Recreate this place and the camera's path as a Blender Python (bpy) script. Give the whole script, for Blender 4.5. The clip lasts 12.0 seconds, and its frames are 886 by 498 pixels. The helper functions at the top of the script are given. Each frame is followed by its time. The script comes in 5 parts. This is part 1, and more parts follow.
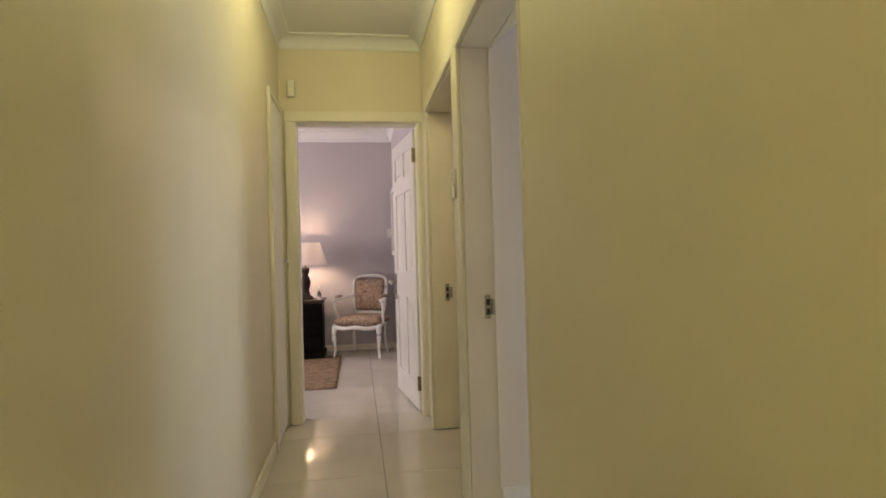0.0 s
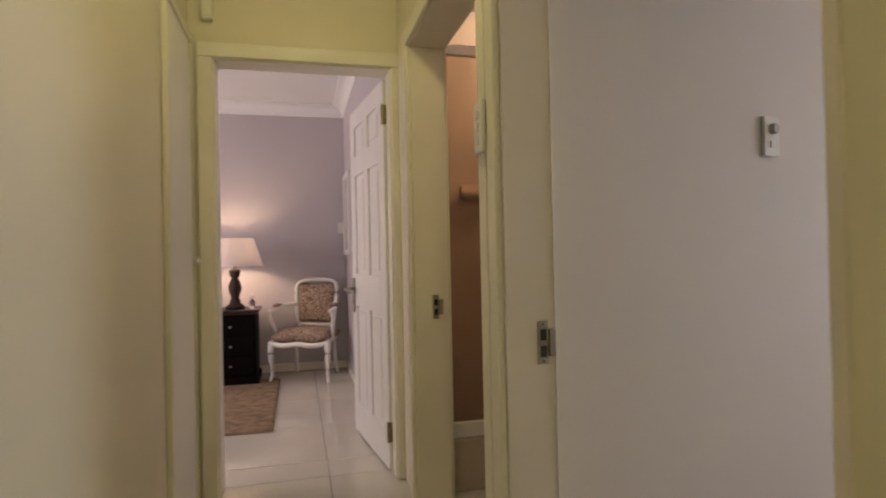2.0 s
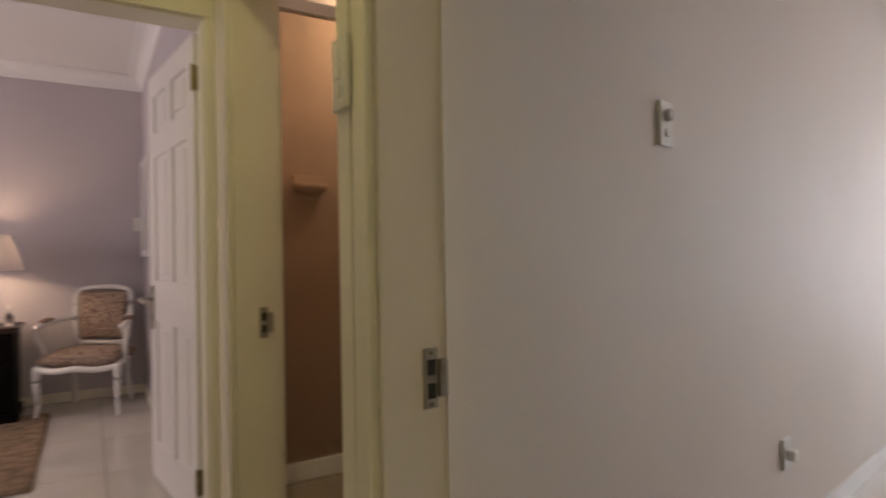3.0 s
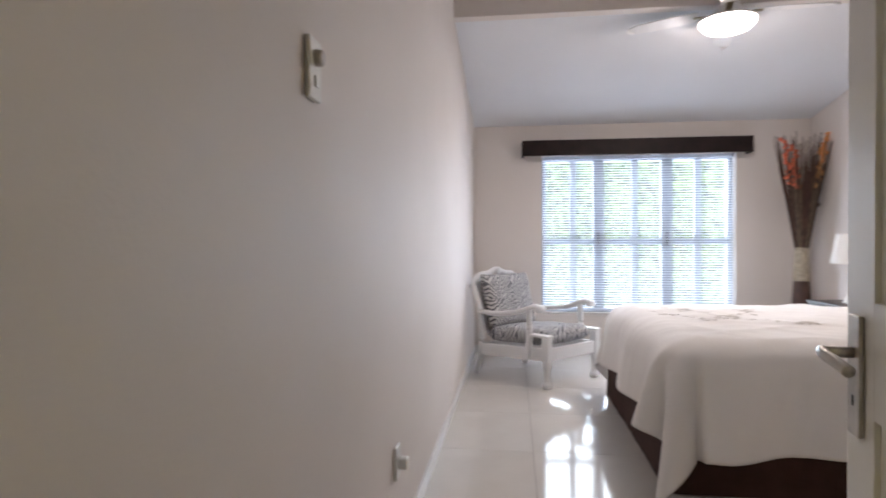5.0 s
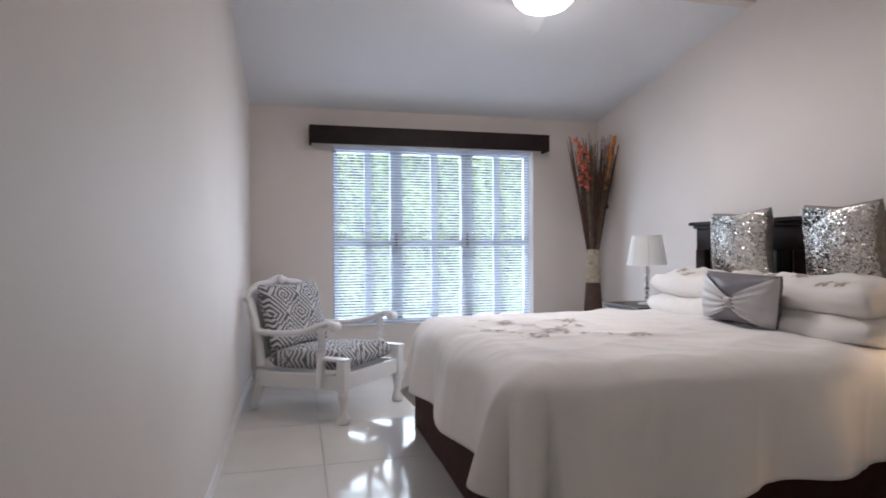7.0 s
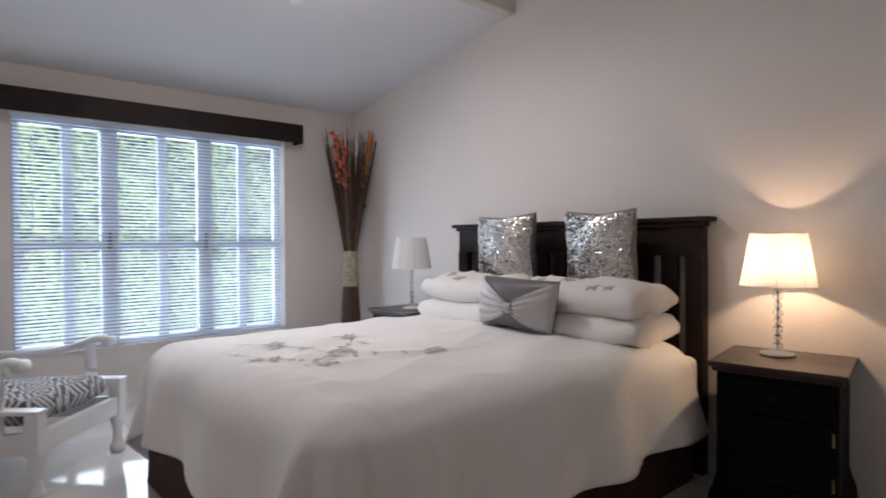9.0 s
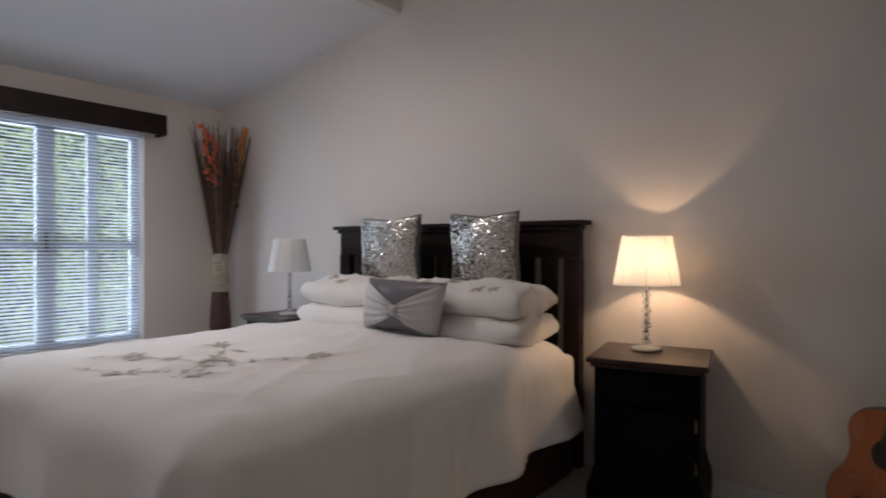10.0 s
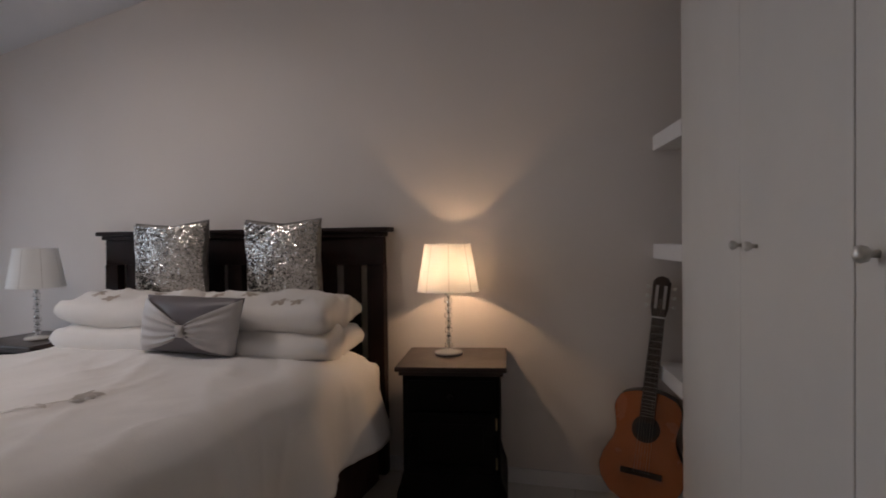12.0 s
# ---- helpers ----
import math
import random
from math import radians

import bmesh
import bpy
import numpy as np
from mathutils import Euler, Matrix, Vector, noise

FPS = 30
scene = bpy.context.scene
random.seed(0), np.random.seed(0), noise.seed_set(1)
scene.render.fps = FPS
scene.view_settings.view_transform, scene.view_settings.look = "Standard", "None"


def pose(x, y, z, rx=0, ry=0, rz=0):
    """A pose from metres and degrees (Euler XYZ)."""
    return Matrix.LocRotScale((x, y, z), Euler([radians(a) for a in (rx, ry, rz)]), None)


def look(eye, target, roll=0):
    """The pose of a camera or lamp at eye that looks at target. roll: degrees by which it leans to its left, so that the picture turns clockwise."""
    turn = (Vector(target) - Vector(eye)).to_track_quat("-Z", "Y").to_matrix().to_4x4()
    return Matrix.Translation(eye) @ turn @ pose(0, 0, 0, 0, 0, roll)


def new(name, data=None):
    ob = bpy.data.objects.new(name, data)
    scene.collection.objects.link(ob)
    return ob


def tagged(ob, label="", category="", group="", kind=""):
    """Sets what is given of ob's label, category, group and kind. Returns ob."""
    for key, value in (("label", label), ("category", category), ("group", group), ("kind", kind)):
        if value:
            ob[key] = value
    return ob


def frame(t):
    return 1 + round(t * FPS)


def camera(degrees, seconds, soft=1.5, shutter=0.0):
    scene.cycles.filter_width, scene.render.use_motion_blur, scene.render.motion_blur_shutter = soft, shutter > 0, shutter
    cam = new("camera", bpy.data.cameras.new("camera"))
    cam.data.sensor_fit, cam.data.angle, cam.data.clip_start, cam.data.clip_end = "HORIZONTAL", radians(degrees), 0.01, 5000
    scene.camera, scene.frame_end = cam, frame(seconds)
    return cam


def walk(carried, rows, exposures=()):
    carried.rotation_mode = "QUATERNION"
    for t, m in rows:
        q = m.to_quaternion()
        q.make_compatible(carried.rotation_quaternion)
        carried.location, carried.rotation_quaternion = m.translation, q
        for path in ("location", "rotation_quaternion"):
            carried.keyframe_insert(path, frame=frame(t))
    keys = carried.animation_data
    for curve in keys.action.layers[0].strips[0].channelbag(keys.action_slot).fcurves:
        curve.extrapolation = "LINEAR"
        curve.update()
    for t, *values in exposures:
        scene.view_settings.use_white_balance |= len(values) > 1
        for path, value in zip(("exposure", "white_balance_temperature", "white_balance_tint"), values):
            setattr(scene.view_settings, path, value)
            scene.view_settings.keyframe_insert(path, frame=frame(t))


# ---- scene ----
cam = camera(74.8, 12.0, soft=1.7, shutter=0.5)
PATH = [
    (0, (0.322, 1.584, 1.114), (0.618, 3.562, 1.133), -1.6),
    (0.5, (0.314, 1.918, 1.117), (0.593, 3.898, 1.139), -1.4),
    (1, (0.287, 2.225, 1.114), (0.564, 4.206, 1.134), -1.4),
    (1.5, (0.284, 2.472, 1.111), (0.615, 4.444, 1.131), -1.4),
    (2, (0.3, 2.746, 1.104), (0.787, 4.685, 1.123), -1.2),
    (2.5, (0.327, 2.985, 1.097), (1.032, 4.856, 1.113), -1.1),
    (3, (0.37, 3.195, 1.101), (1.415, 4.9, 1.118), -1.0),
    (3.5, (0.434, 3.351, 1.099), (1.794, 4.818, 1.085), -0.9),
    (5.5, (0.828, 3.701, 1.095), (2.806, 3.996, 1.09), -0.2),
    (6, (1.043, 3.737, 1.079), (3.04, 3.843, 1.077), -0.4),
    (6.5, (1.285, 3.77, 1.086), (3.284, 3.752, 1.08), -0.4),
    (8.5, (1.866, 3.895, 1.13), (3.685, 3.063, 1.106), -0.2),
    (9, (1.971, 3.906, 1.142), (3.676, 2.861, 1.113), -0.3),
    (9.5, (2.029, 3.915, 1.13), (3.625, 2.709, 1.108), -0.2),
    (10, (2.06, 3.903, 1.116), (3.505, 2.518, 1.108), 0.1),
    (10.5, (2.106, 3.894, 1.122), (3.378, 2.35, 1.116), 0.1),
    (11, (2.14, 3.901, 1.139), (3.262, 2.246, 1.129), -0.2),
    (11.5, (2.148, 3.882, 1.178), (3.134, 2.141, 1.143), -0.6),
    (12, (2.173, 3.888, 1.189), (3.028, 2.08, 1.154), -0.7),
]
walk(cam, [(t, look(eye, target, roll)) for t, eye, target, roll in PATH],
     [(0, 1.82, 6950, 14), (1.0, 1.80, 6950, 16), (1.5, 1.6, 7050, 18), (2.0, 1.5, 7150, 19), (2.5, 1.32, 7200, 20), (3.5, 1.15, 7150, 20),
      (5.5, 1.30, 6650, 18), (6.5, 0.88, 6500, 17), (8.5, 0.80, 6500, 17), (9.5, 0.40, 6550, 17), (10.5, -0.1, 6750, 18), (11.0, -0.25, 6850, 19), (12.0, -0.25, 6950, 20)])

# the bedroom wing stands at a slight angle to the passage
HOME, WING = Matrix.Identity(4), pose(0.668, -0.241, 0, 0, 0, 9.17)
BASE = [HOME]

# ---- light ----
world = bpy.data.worlds.new("sky")
scene.world = world
world.use_nodes = True
wn = world.node_tree
sky = wn.nodes.new("ShaderNodeTexSky")
sky.sky_type, sky.sun_disc = "NISHITA", False
sky.sun_elevation, sky.sun_rotation = radians(50), radians(200)
wn.nodes["Background"].inputs[1].default_value = 0.15
wn.links.new(sky.outputs[0], wn.nodes["Background"].inputs[0])


def lamp(name, kind, place, energy, color, size=0.1, target=None, size_y=0.0, frame_of=HOME):
    d = bpy.data.lights.new(name, kind)
    d.energy, d.color = energy, color
    if kind == "AREA":
        d.size = size
        if size_y:
            d.shape, d.size_y = "RECTANGLE", size_y
    elif kind == "SUN":
        d.angle = size
    else:
        d.shadow_soft_size = size
    ob = new(name, d)
    ob.matrix_world = frame_of @ (look(place, target) if target else Matrix.Translation(place))
    return ob


lamp("sun", "SUN", (-14, -6, 24), 5.0, (1.0, 0.95, 0.88), radians(10), (6, 3, 0))
# daylight through the bedroom window
lamp("window_daylight", "AREA", (6.70, 2.64, 1.18), 54, (0.70, 0.84, 1.0), 1.75, (0, 2.64, 1.1), 1.5, WING)
# added fill light for the far bedroom; no window is built there
lamp("far_room_fill", "AREA", (-2.95, 7.0, 1.4), 15, (1.0, 0.91, 0.90), 1.3, (1, 7.0, 1.3), 1.2)
# bulbs of the lamps that are lit
lamp("fan_bulb", "POINT", (4.52, 2.49, 2.42), 2.0, (1.0, 0.95, 0.90), 0.05, frame_of=WING)
lamp("fan_bowl_light", "AREA", (4.52, 2.49, 2.422), 7.5, (1.0, 0.95, 0.88), 0.26, (4.53, 2.49, 0), frame_of=WING).data.shape = "DISK"
lamp("bedside_bulb", "POINT", (2.87, 1.25, 1.04), 4.2, (1.0, 0.70, 0.41), 0.012, frame_of=WING)
lamp("far_bulb", "POINT", (-0.25, 8.25, 1.17), 3.2, (1.0, 0.74, 0.48), 0.03)
lamp("bathroom_bulb", "POINT", (1.85, 5.85, 2.38), 7.5, (1.0, 0.82, 0.62), 0.04)
# unseen fill lights added to brighten the passage; no fitting is built
for bulb_y, watts in ((4.3, 2.6), (0.7, 6.0)):
    lamp("passage_fill", "POINT", (0.32, bulb_y, 2.50), watts, (1.0, 0.94, 0.45), 0.08)

# ---- materials ----


def mat(name, color, rough=0.5, metal=0.0, vary=0.08, scale=6.0, bump=0.0, bump_scale=60.0, color2=None, spec=0.5, coat=0.0):
    """A painted or grained surface: two scales of noise in colour and roughness, with fine relief."""
    m = bpy.data.materials.new(name)
    m.use_nodes = True
    n, l = m.node_tree.nodes, m.node_tree.links
    b = n["Principled BSDF"]
    co = n.new("ShaderNodeTexCoord")
    big, fine = n.new("ShaderNodeTexNoise"), n.new("ShaderNodeTexNoise")
    big.inputs["Scale"].default_value, big.inputs["Detail"].default_value = scale, 4
    fine.inputs["Scale"].default_value, fine.inputs["Detail"].default_value = bump_scale, 5
    l.new(co.outputs["Object"], big.inputs["Vector"])
    l.new(co.outputs["Object"], fine.inputs["Vector"])
    mix = n.new("ShaderNodeMix")
    mix.data_type = "RGBA"
    c2 = color2 or tuple(c * (1 - 2 * vary) for c in color)
    mix.inputs[6].default_value, mix.inputs[7].default_value = (*color, 1), (*c2, 1)
    add = n.new("ShaderNodeMath")
    add.operation = "MULTIPLY_ADD"
    add.inputs[1].default_value, add.inputs[2].default_value = 0.35, 0.0
    l.new(fine.outputs["Fac"], add.inputs[0])
    ramp = n.new("ShaderNodeMapRange")
    ramp.inputs[1].default_value, ramp.inputs[2].default_value = 0.35, 0.75
    l.new(big.outputs["Fac"], ramp.inputs[0])
    l.new(ramp.outputs[0], add.inputs[2])
    l.new(add.outputs[0], mix.inputs[0])
    l.new(mix.outputs[2], b.inputs["Base Color"])
    rr = n.new("ShaderNodeMapRange")
    rr.inputs[3].default_value, rr.inputs[4].default_value = max(rough - 0.06, 0.02), min(rough + 0.08, 1)
    l.new(big.outputs["Fac"], rr.inputs[0])
    l.new(rr.outputs[0], b.inputs["Roughness"])
    b.inputs["Metallic"].default_value = metal
    b.inputs["Specular IOR Level"].default_value = spec
    b.inputs["Coat Weight"].default_value = coat
    if bump:
        bp = n.new("ShaderNodeBump")
        bp.inputs["Strength"].default_value, bp.inputs["Distance"].default_value = bump, 0.004
        l.new(fine.outputs["Fac"], bp.inputs["Height"])
        l.new(bp.outputs[0], b.inputs["Normal"])
    return m


def glass(name, rough=0.0, color=(1, 1, 1)):
    m = bpy.data.materials.new(name)
    m.use_nodes = True
    b = m.node_tree.nodes["Principled BSDF"]
    b.inputs["Base Color"].default_value = (*color, 1)
    b.inputs["Transmission Weight"].default_value, b.inputs["Roughness"].default_value = 1.0, rough
    b.inputs["IOR"].default_value = 1.45
    return m


def glow(name, color, strength):
    m = bpy.data.materials.new(name)
    m.use_nodes = True
    b = m.node_tree.nodes["Principled BSDF"]
    b.inputs["Base Color"].default_value = (0.9, 0.9, 0.9, 1)
    b.inputs["Emission Color"].default_value, b.inputs["Emission Strength"].default_value = (*color, 1), strength
    return m


def fabric_shade(name, color, through_light=0.6):
    """Thin cloth of a lampshade that lets light through."""
    m = mat(name, color, 0.9, bump=0.25, bump_scale=300, vary=0.03)
    n, l = m.node_tree.nodes, m.node_tree.links
    b = n["Principled BSDF"]
    t = n.new("ShaderNodeBsdfTranslucent")
    t.inputs[0].default_value = (*color, 1)
    mx = n.new("ShaderNodeMixShader")
    mx.inputs[0].default_value = through_light
    l.new(b.outputs[0], mx.inputs[1])
    l.new(t.outputs[0], mx.inputs[2])
    l.new(mx.outputs[0], n["Material Output"].inputs[0])
    return m


CREAM = mat("cream_wall_paint", (0.75, 0.69, 0.65), 0.62, vary=0.03, scale=1.3, bump=0.12, bump_scale=140)
# cream passage walls; part of the yellow passage light is in this colour
YELLOW_LIT_CREAM = mat("yellow_lit_cream_paint", (0.75, 0.70, 0.57), 0.5, vary=0.04, scale=1.3, bump=0.12, bump_scale=140)
LILAC = mat("lilac_wall_paint", (0.52, 0.49, 0.53), 0.6, vary=0.03, scale=1.5, bump=0.1, bump_scale=140)
CEIL = mat("ceiling_paint", (0.79, 0.80, 0.83), 0.75, vary=0.03, scale=1.0, bump=0.1, bump_scale=120)
TRIM = mat("cream_gloss_trim", (0.79, 0.76, 0.67), 0.35, vary=0.03, scale=3, bump=0.05)
WHITE = mat("white_gloss_paint", (0.80, 0.79, 0.79), 0.32, vary=0.03, scale=3, bump=0.06, bump_scale=90)
DOORW = mat("door_paint", (0.78, 0.76, 0.72), 0.35, vary=0.03, scale=3, bump=0.05)
WARD = mat("wardrobe_board", (0.70, 0.68, 0.65), 0.45, vary=0.02, scale=3, bump=0.03)
TILE = mat("polished_porcelain", (0.68, 0.65, 0.61), 0.07, vary=0.07, scale=2.2, bump=0.0, color2=(0.60, 0.57, 0.53))
PALE_GROUT = mat("pale_grout", (0.40, 0.38, 0.36), 0.8, vary=0.1, bump=0.2)
GROUT = mat("grout", (0.16, 0.14, 0.12), 0.85, vary=0.1, bump=0.2)
DARK = mat("dark_stained_wood", (0.020, 0.009, 0.008), 0.5, vary=0.25, scale=9, bump=0.12, bump_scale=40, spec=0.25)
NSTOP = mat("dark_walnut_top", (0.036, 0.016, 0.011), 0.34, vary=0.25, scale=7, bump=0.1, bump_scale=40)
SHTILE = mat("shower_tile", (0.54, 0.46, 0.38), 0.25, vary=0.08, scale=4)
SHWALL = mat("bathroom_paint", (0.72, 0.62, 0.54), 0.5, vary=0.04)
STEEL = mat("brushed_steel", (0.50, 0.47, 0.43), 0.32, 1.0, vary=0.15, scale=20)
BRASS = mat("aged_brass", (0.34, 0.28, 0.17), 0.4, 1.0, vary=0.2, scale=30)
PLASTIC = mat("white_plastic", (0.76, 0.75, 0.72), 0.35, vary=0.03)
BLACK = mat("black_plastic", (0.02, 0.02, 0.02), 0.4, vary=0.1)
CHROME = mat("chrome", (0.75, 0.75, 0.75), 0.12, 1.0, vary=0.03)

# ---- mesh helpers ----


def part(name, bm, material, parent=None, label="", smooth=False):
    me = bpy.data.meshes.new(name)
    bm.normal_update()
    bm.to_mesh(me)
    bm.free()
    if smooth:
        for p in me.polygons:
            p.use_smooth = True
    me.materials.append(material)
    ob = new(name, me)
    if parent:
        ob.parent = parent
    if label:
        ob["label"] = label
    return ob


def thing(name, place, label, category, group="", turn=0.0, kind=""):
    ob = new(name)
    ob.matrix_basis = BASE[0] @ pose(*place, 0, 0, turn)
    return tagged(ob, label, category, group, kind)


def box(x0, y0, z0, x1, y1, z1, bev=0.0, seg=2):
    bm = bmesh.new()
    m = Matrix.Translation(((x0 + x1) / 2, (y0 + y1) / 2, (z0 + z1) / 2)) @ Matrix.Diagonal((x1 - x0, y1 - y0, z1 - z0, 1))
    bmesh.ops.create_cube(bm, size=1, matrix=m)
    if bev:
        bmesh.ops.bevel(bm, geom=bm.edges[:], offset=bev, segments=seg, affect="EDGES", profile=0.6)
    return bm


def join(*bms):
    out = bms[0]
    for b in bms[1:]:
        me = bpy.data.meshes.new("tmp")
        b.to_mesh(me)
        b.free()
        out.from_mesh(me)
        bpy.data.meshes.remove(me)
    return out


def moved(bm, m):
    bmesh.ops.transform(bm, matrix=m, verts=bm.verts)
    return bm


def lathe(profile, seg=24, cap=True):
    """A turned body about z from (radius, height) pairs."""
    bm = bmesh.new()
    rings = []
    for r, z in profile:
        rings.append([bm.verts.new((r * math.cos(2 * math.pi * i / seg), r * math.sin(2 * math.pi * i / seg), z)) for i in range(seg)])
    for a, b in zip(rings, rings[1:]):
        for i in range(seg):
            bm.faces.new((a[i], a[(i + 1) % seg], b[(i + 1) % seg], b[i]))
    if cap:
        bm.faces.new(rings[0][::-1])
        bm.faces.new(rings[-1])
    return bm


def tube(points, radius, seg=10, flat=1.0):
    """A rod through points; radius may be a list. flat squashes it sideways."""
    bm = bmesh.new()
    pts = [Vector(p) for p in points]
    rad = radius if isinstance(radius, (list, tuple)) else [radius] * len(pts)
    rings = []
    for i, p in enumerate(pts):
        d = (pts[min(i + 1, len(pts) - 1)] - pts[max(i - 1, 0)]).normalized()
        q = d.to_track_quat("Z", "Y")
        rings.append([bm.verts.new(p + q @ Vector((rad[i] * flat * math.cos(2 * math.pi * k / seg), rad[i] * math.sin(2 * math.pi * k / seg), 0))) for k in range(seg)])
    for a, b in zip(rings, rings[1:]):
        for k in range(seg):
            bm.faces.new((a[k], a[(k + 1) % seg], b[(k + 1) % seg], b[k]))
    bm.faces.new(rings[0][::-1])
    bm.faces.new(rings[-1])
    return bm


def smooth_path(points, n=6):
    """Points of a soft curve through the given ones."""
    p = [Vector(q) for q in points]
    p = [2 * p[0] - p[1], *p, 2 * p[-1] - p[-2]]
    out = []
    for a, b, c, d in zip(p, p[1:], p[2:], p[3:]):
        for k in range(n):
            t = k / n
            out.append(0.5 * (2 * b + (c - a) * t + (2 * a - 5 * b + 4 * c - d) * t * t + (3 * b - a - 3 * c + d) * t ** 3))
    return out + [p[-2]]


def extrude_xz(outline, y0, y1):
    """A prism from an outline in x, z between y0 and y1."""
    bm = bmesh.new()
    a = [bm.verts.new((x, y0, z)) for x, z in outline]
    b = [bm.verts.new((x, y1, z)) for x, z in outline]
    bm.faces.new(a)
    bm.faces.new(b[::-1])
    for i in range(len(a)):
        j = (i + 1) % len(a)
        bm.faces.new((a[j], a[i], b[i], b[j]))
    bmesh.ops.recalc_face_normals(bm, faces=bm.faces)
    return bm


def prism_xy(outline, z0, z1):
    """A prism from an outline in x, y between z0 and z1."""
    bm = bmesh.new()
    lo = [bm.verts.new((x, y, z0)) for x, y in outline]
    hi = [bm.verts.new((x, y, z1)) for x, y in outline]
    bm.faces.new(lo)
    bm.faces.new(hi)
    for i in range(len(lo)):
        j = (i + 1) % len(lo)
        bm.faces.new((lo[i], lo[j], hi[j], hi[i]))
    bmesh.ops.recalc_face_normals(bm, faces=bm.faces)
    return bm


def structure(name, bm, material, label="", category=""):
    ob = part(name, bm, material)
    ob.matrix_basis = BASE[0].copy()
    return tagged(ob, label, category, kind="structure")


# ---- the plan: x east, y north ----
XL, XR, XB = -0.17, 0.80, 0.95       # passage walls; bedroom face of the passage's east wall
YN, YS, XE = 4.24, 1.05, 6.51        # bedroom north, south and east faces
YE = 5.60                            # passage end wall
D1 = (3.20, 4.10)                   # bedroom doorway along y
D3 = (4.25, 5.26)                    # bathroom doorway
DX = (-0.06, 0.755)                  # end doorway along x
HEAD = 2.03
ZC = 2.62                            # passage ceiling
EAVE, RIDGE_X, RIDGE_Z = 2.28, 4.60, 2.62

# ---- large structure ----
structure("floor", box(-3.2, -0.6, -0.09, 2.4, 9.0, -0.0105), GROUT, "dark grey grout bed under polished tiles", "floor")
structure("wall_passage_west", box(XL - 0.15, -0.4, 0, XL, YE, ZC), YELLOW_LIT_CREAM, "cream passage wall, tinted for the yellow light", "wall")
structure("wall_passage_end", join(box(XL - 0.15, YE, 0, DX[0] - 0.02, YE + 0.14, ZC), box(DX[1] + 0.02, YE, 0, XB, YE + 0.14, ZC),
          box(DX[0] - 0.02, YE, HEAD + 0.02, DX[1] + 0.02, YE + 0.14, ZC)), YELLOW_LIT_CREAM, "cream wall around the end doorway, tinted for the yellow light", "wall")
structure("wall_passage_south", box(XL - 0.15, -0.55, 0, XB, -0.4, ZC), YELLOW_LIT_CREAM, "cream wall closing the passage, tinted for the yellow light", "wall")
structure("wall_passage_east", join(box(XR, -0.4, 0, XR + 0.075, D1[0] - 0.02, ZC), box(XR, D1[1] + 0.02, 0, XR + 0.075, D3[0] - 0.02, ZC),
          box(XR, D3[1] + 0.02, 0, XR + 0.075, YE, ZC), box(XR, D1[0] - 0.02, HEAD + 0.02, XR + 0.075, D1[1] + 0.02, ZC),
          box(XR, D3[0] - 0.02, HEAD + 0.02, XR + 0.075, D3[1] + 0.02, ZC)), YELLOW_LIT_CREAM, "cream wall with two doorways, tinted for the yellow light", "wall")
ZT = 3.2
XH = 1.072                           # bedroom face at the hinge side of the doorway


structure("wall_bedroom_west", join(prism_xy([(XR + 0.075, 0.5), (XR + 0.075, D1[0] - 0.02), (XH, D1[0] - 0.02), (1.439, 0.95), (1.439, 0.5)], 0, ZT),
          box(XR + 0.075, D1[1] + 0.02, 0, XB, D3[0] - 0.02, ZT),
          prism_xy([(XR + 0.075, D1[0] - 0.02), (XR + 0.075, D1[1] + 0.02), (0.93, D1[1] + 0.02), (XH, D1[0] - 0.02)], HEAD + 0.02, ZT)),
          CREAM, "cream painted wall beside the doorway", "wall")
BASE[0] = WING
structure("floor_bedroom", box(0.96, YS - 0.1, -0.08, XE + 0.1, YN + 0.05, -0.0085), PALE_GROUT, "pale grey grout bed under polished tiles", "floor")
structure("wall_niche", box(0.88, YS, 0, 0.949, 1.7, 2.96), CREAM, "cream wall at the back of the niche", "wall")
structure("wall_bedroom_north", box(0.946, YN, 0, XE + 0.2, YN + 0.07, ZT), CREAM, "plain cream painted bedroom wall", "wall")
structure("wall_bedroom_south", box(0.3, YS - 0.15, 0, XE + 0.2, YS, ZT), CREAM, "plain cream wall behind the bed", "wall")
WY0, WY1, WZ0, WZ1 = 1.72, 3.565, 0.41, 1.97
structure("wall_bedroom_east", join(box(XE, YS, 0, XE + 0.2, WY0, 2.6), box(XE, WY1, 0, XE + 0.2, YN, 2.6),
          box(XE, WY0, 0, XE + 0.2, WY1, WZ0), box(XE, WY0, WZ1, XE + 0.2, WY1, 2.6)), CREAM, "cream wall around the bedroom window", "wall")
slope = join(extrude_xz([(XE + 0.1, EAVE - 0.018), (RIDGE_X, RIDGE_Z), (RIDGE_X, RIDGE_Z + 0.14), (XE + 0.1, EAVE + 0.12)], YS, YN),
             box(0.2, YS, 2.96, RIDGE_X + 0.02, YN, 3.06))
structure("ceiling_bedroom", slope, CEIL, "white sloping bedroom ceiling", "ceiling")
BASE[0] = HOME
structure("ceiling_passage", box(XL - 0.15, -0.5, ZC, XB, YE + 0.14, ZC + 0.1), CEIL, "white passage ceiling", "ceiling")
BASE[0] = WING
structure("beam", box(RIDGE_X - 0.09, YS, RIDGE_Z - 0.004, RIDGE_X - 0.002, YN, 2.955, 0.005), CREAM, "cream painted ceiling beam", "beam")
BASE[0] = HOME
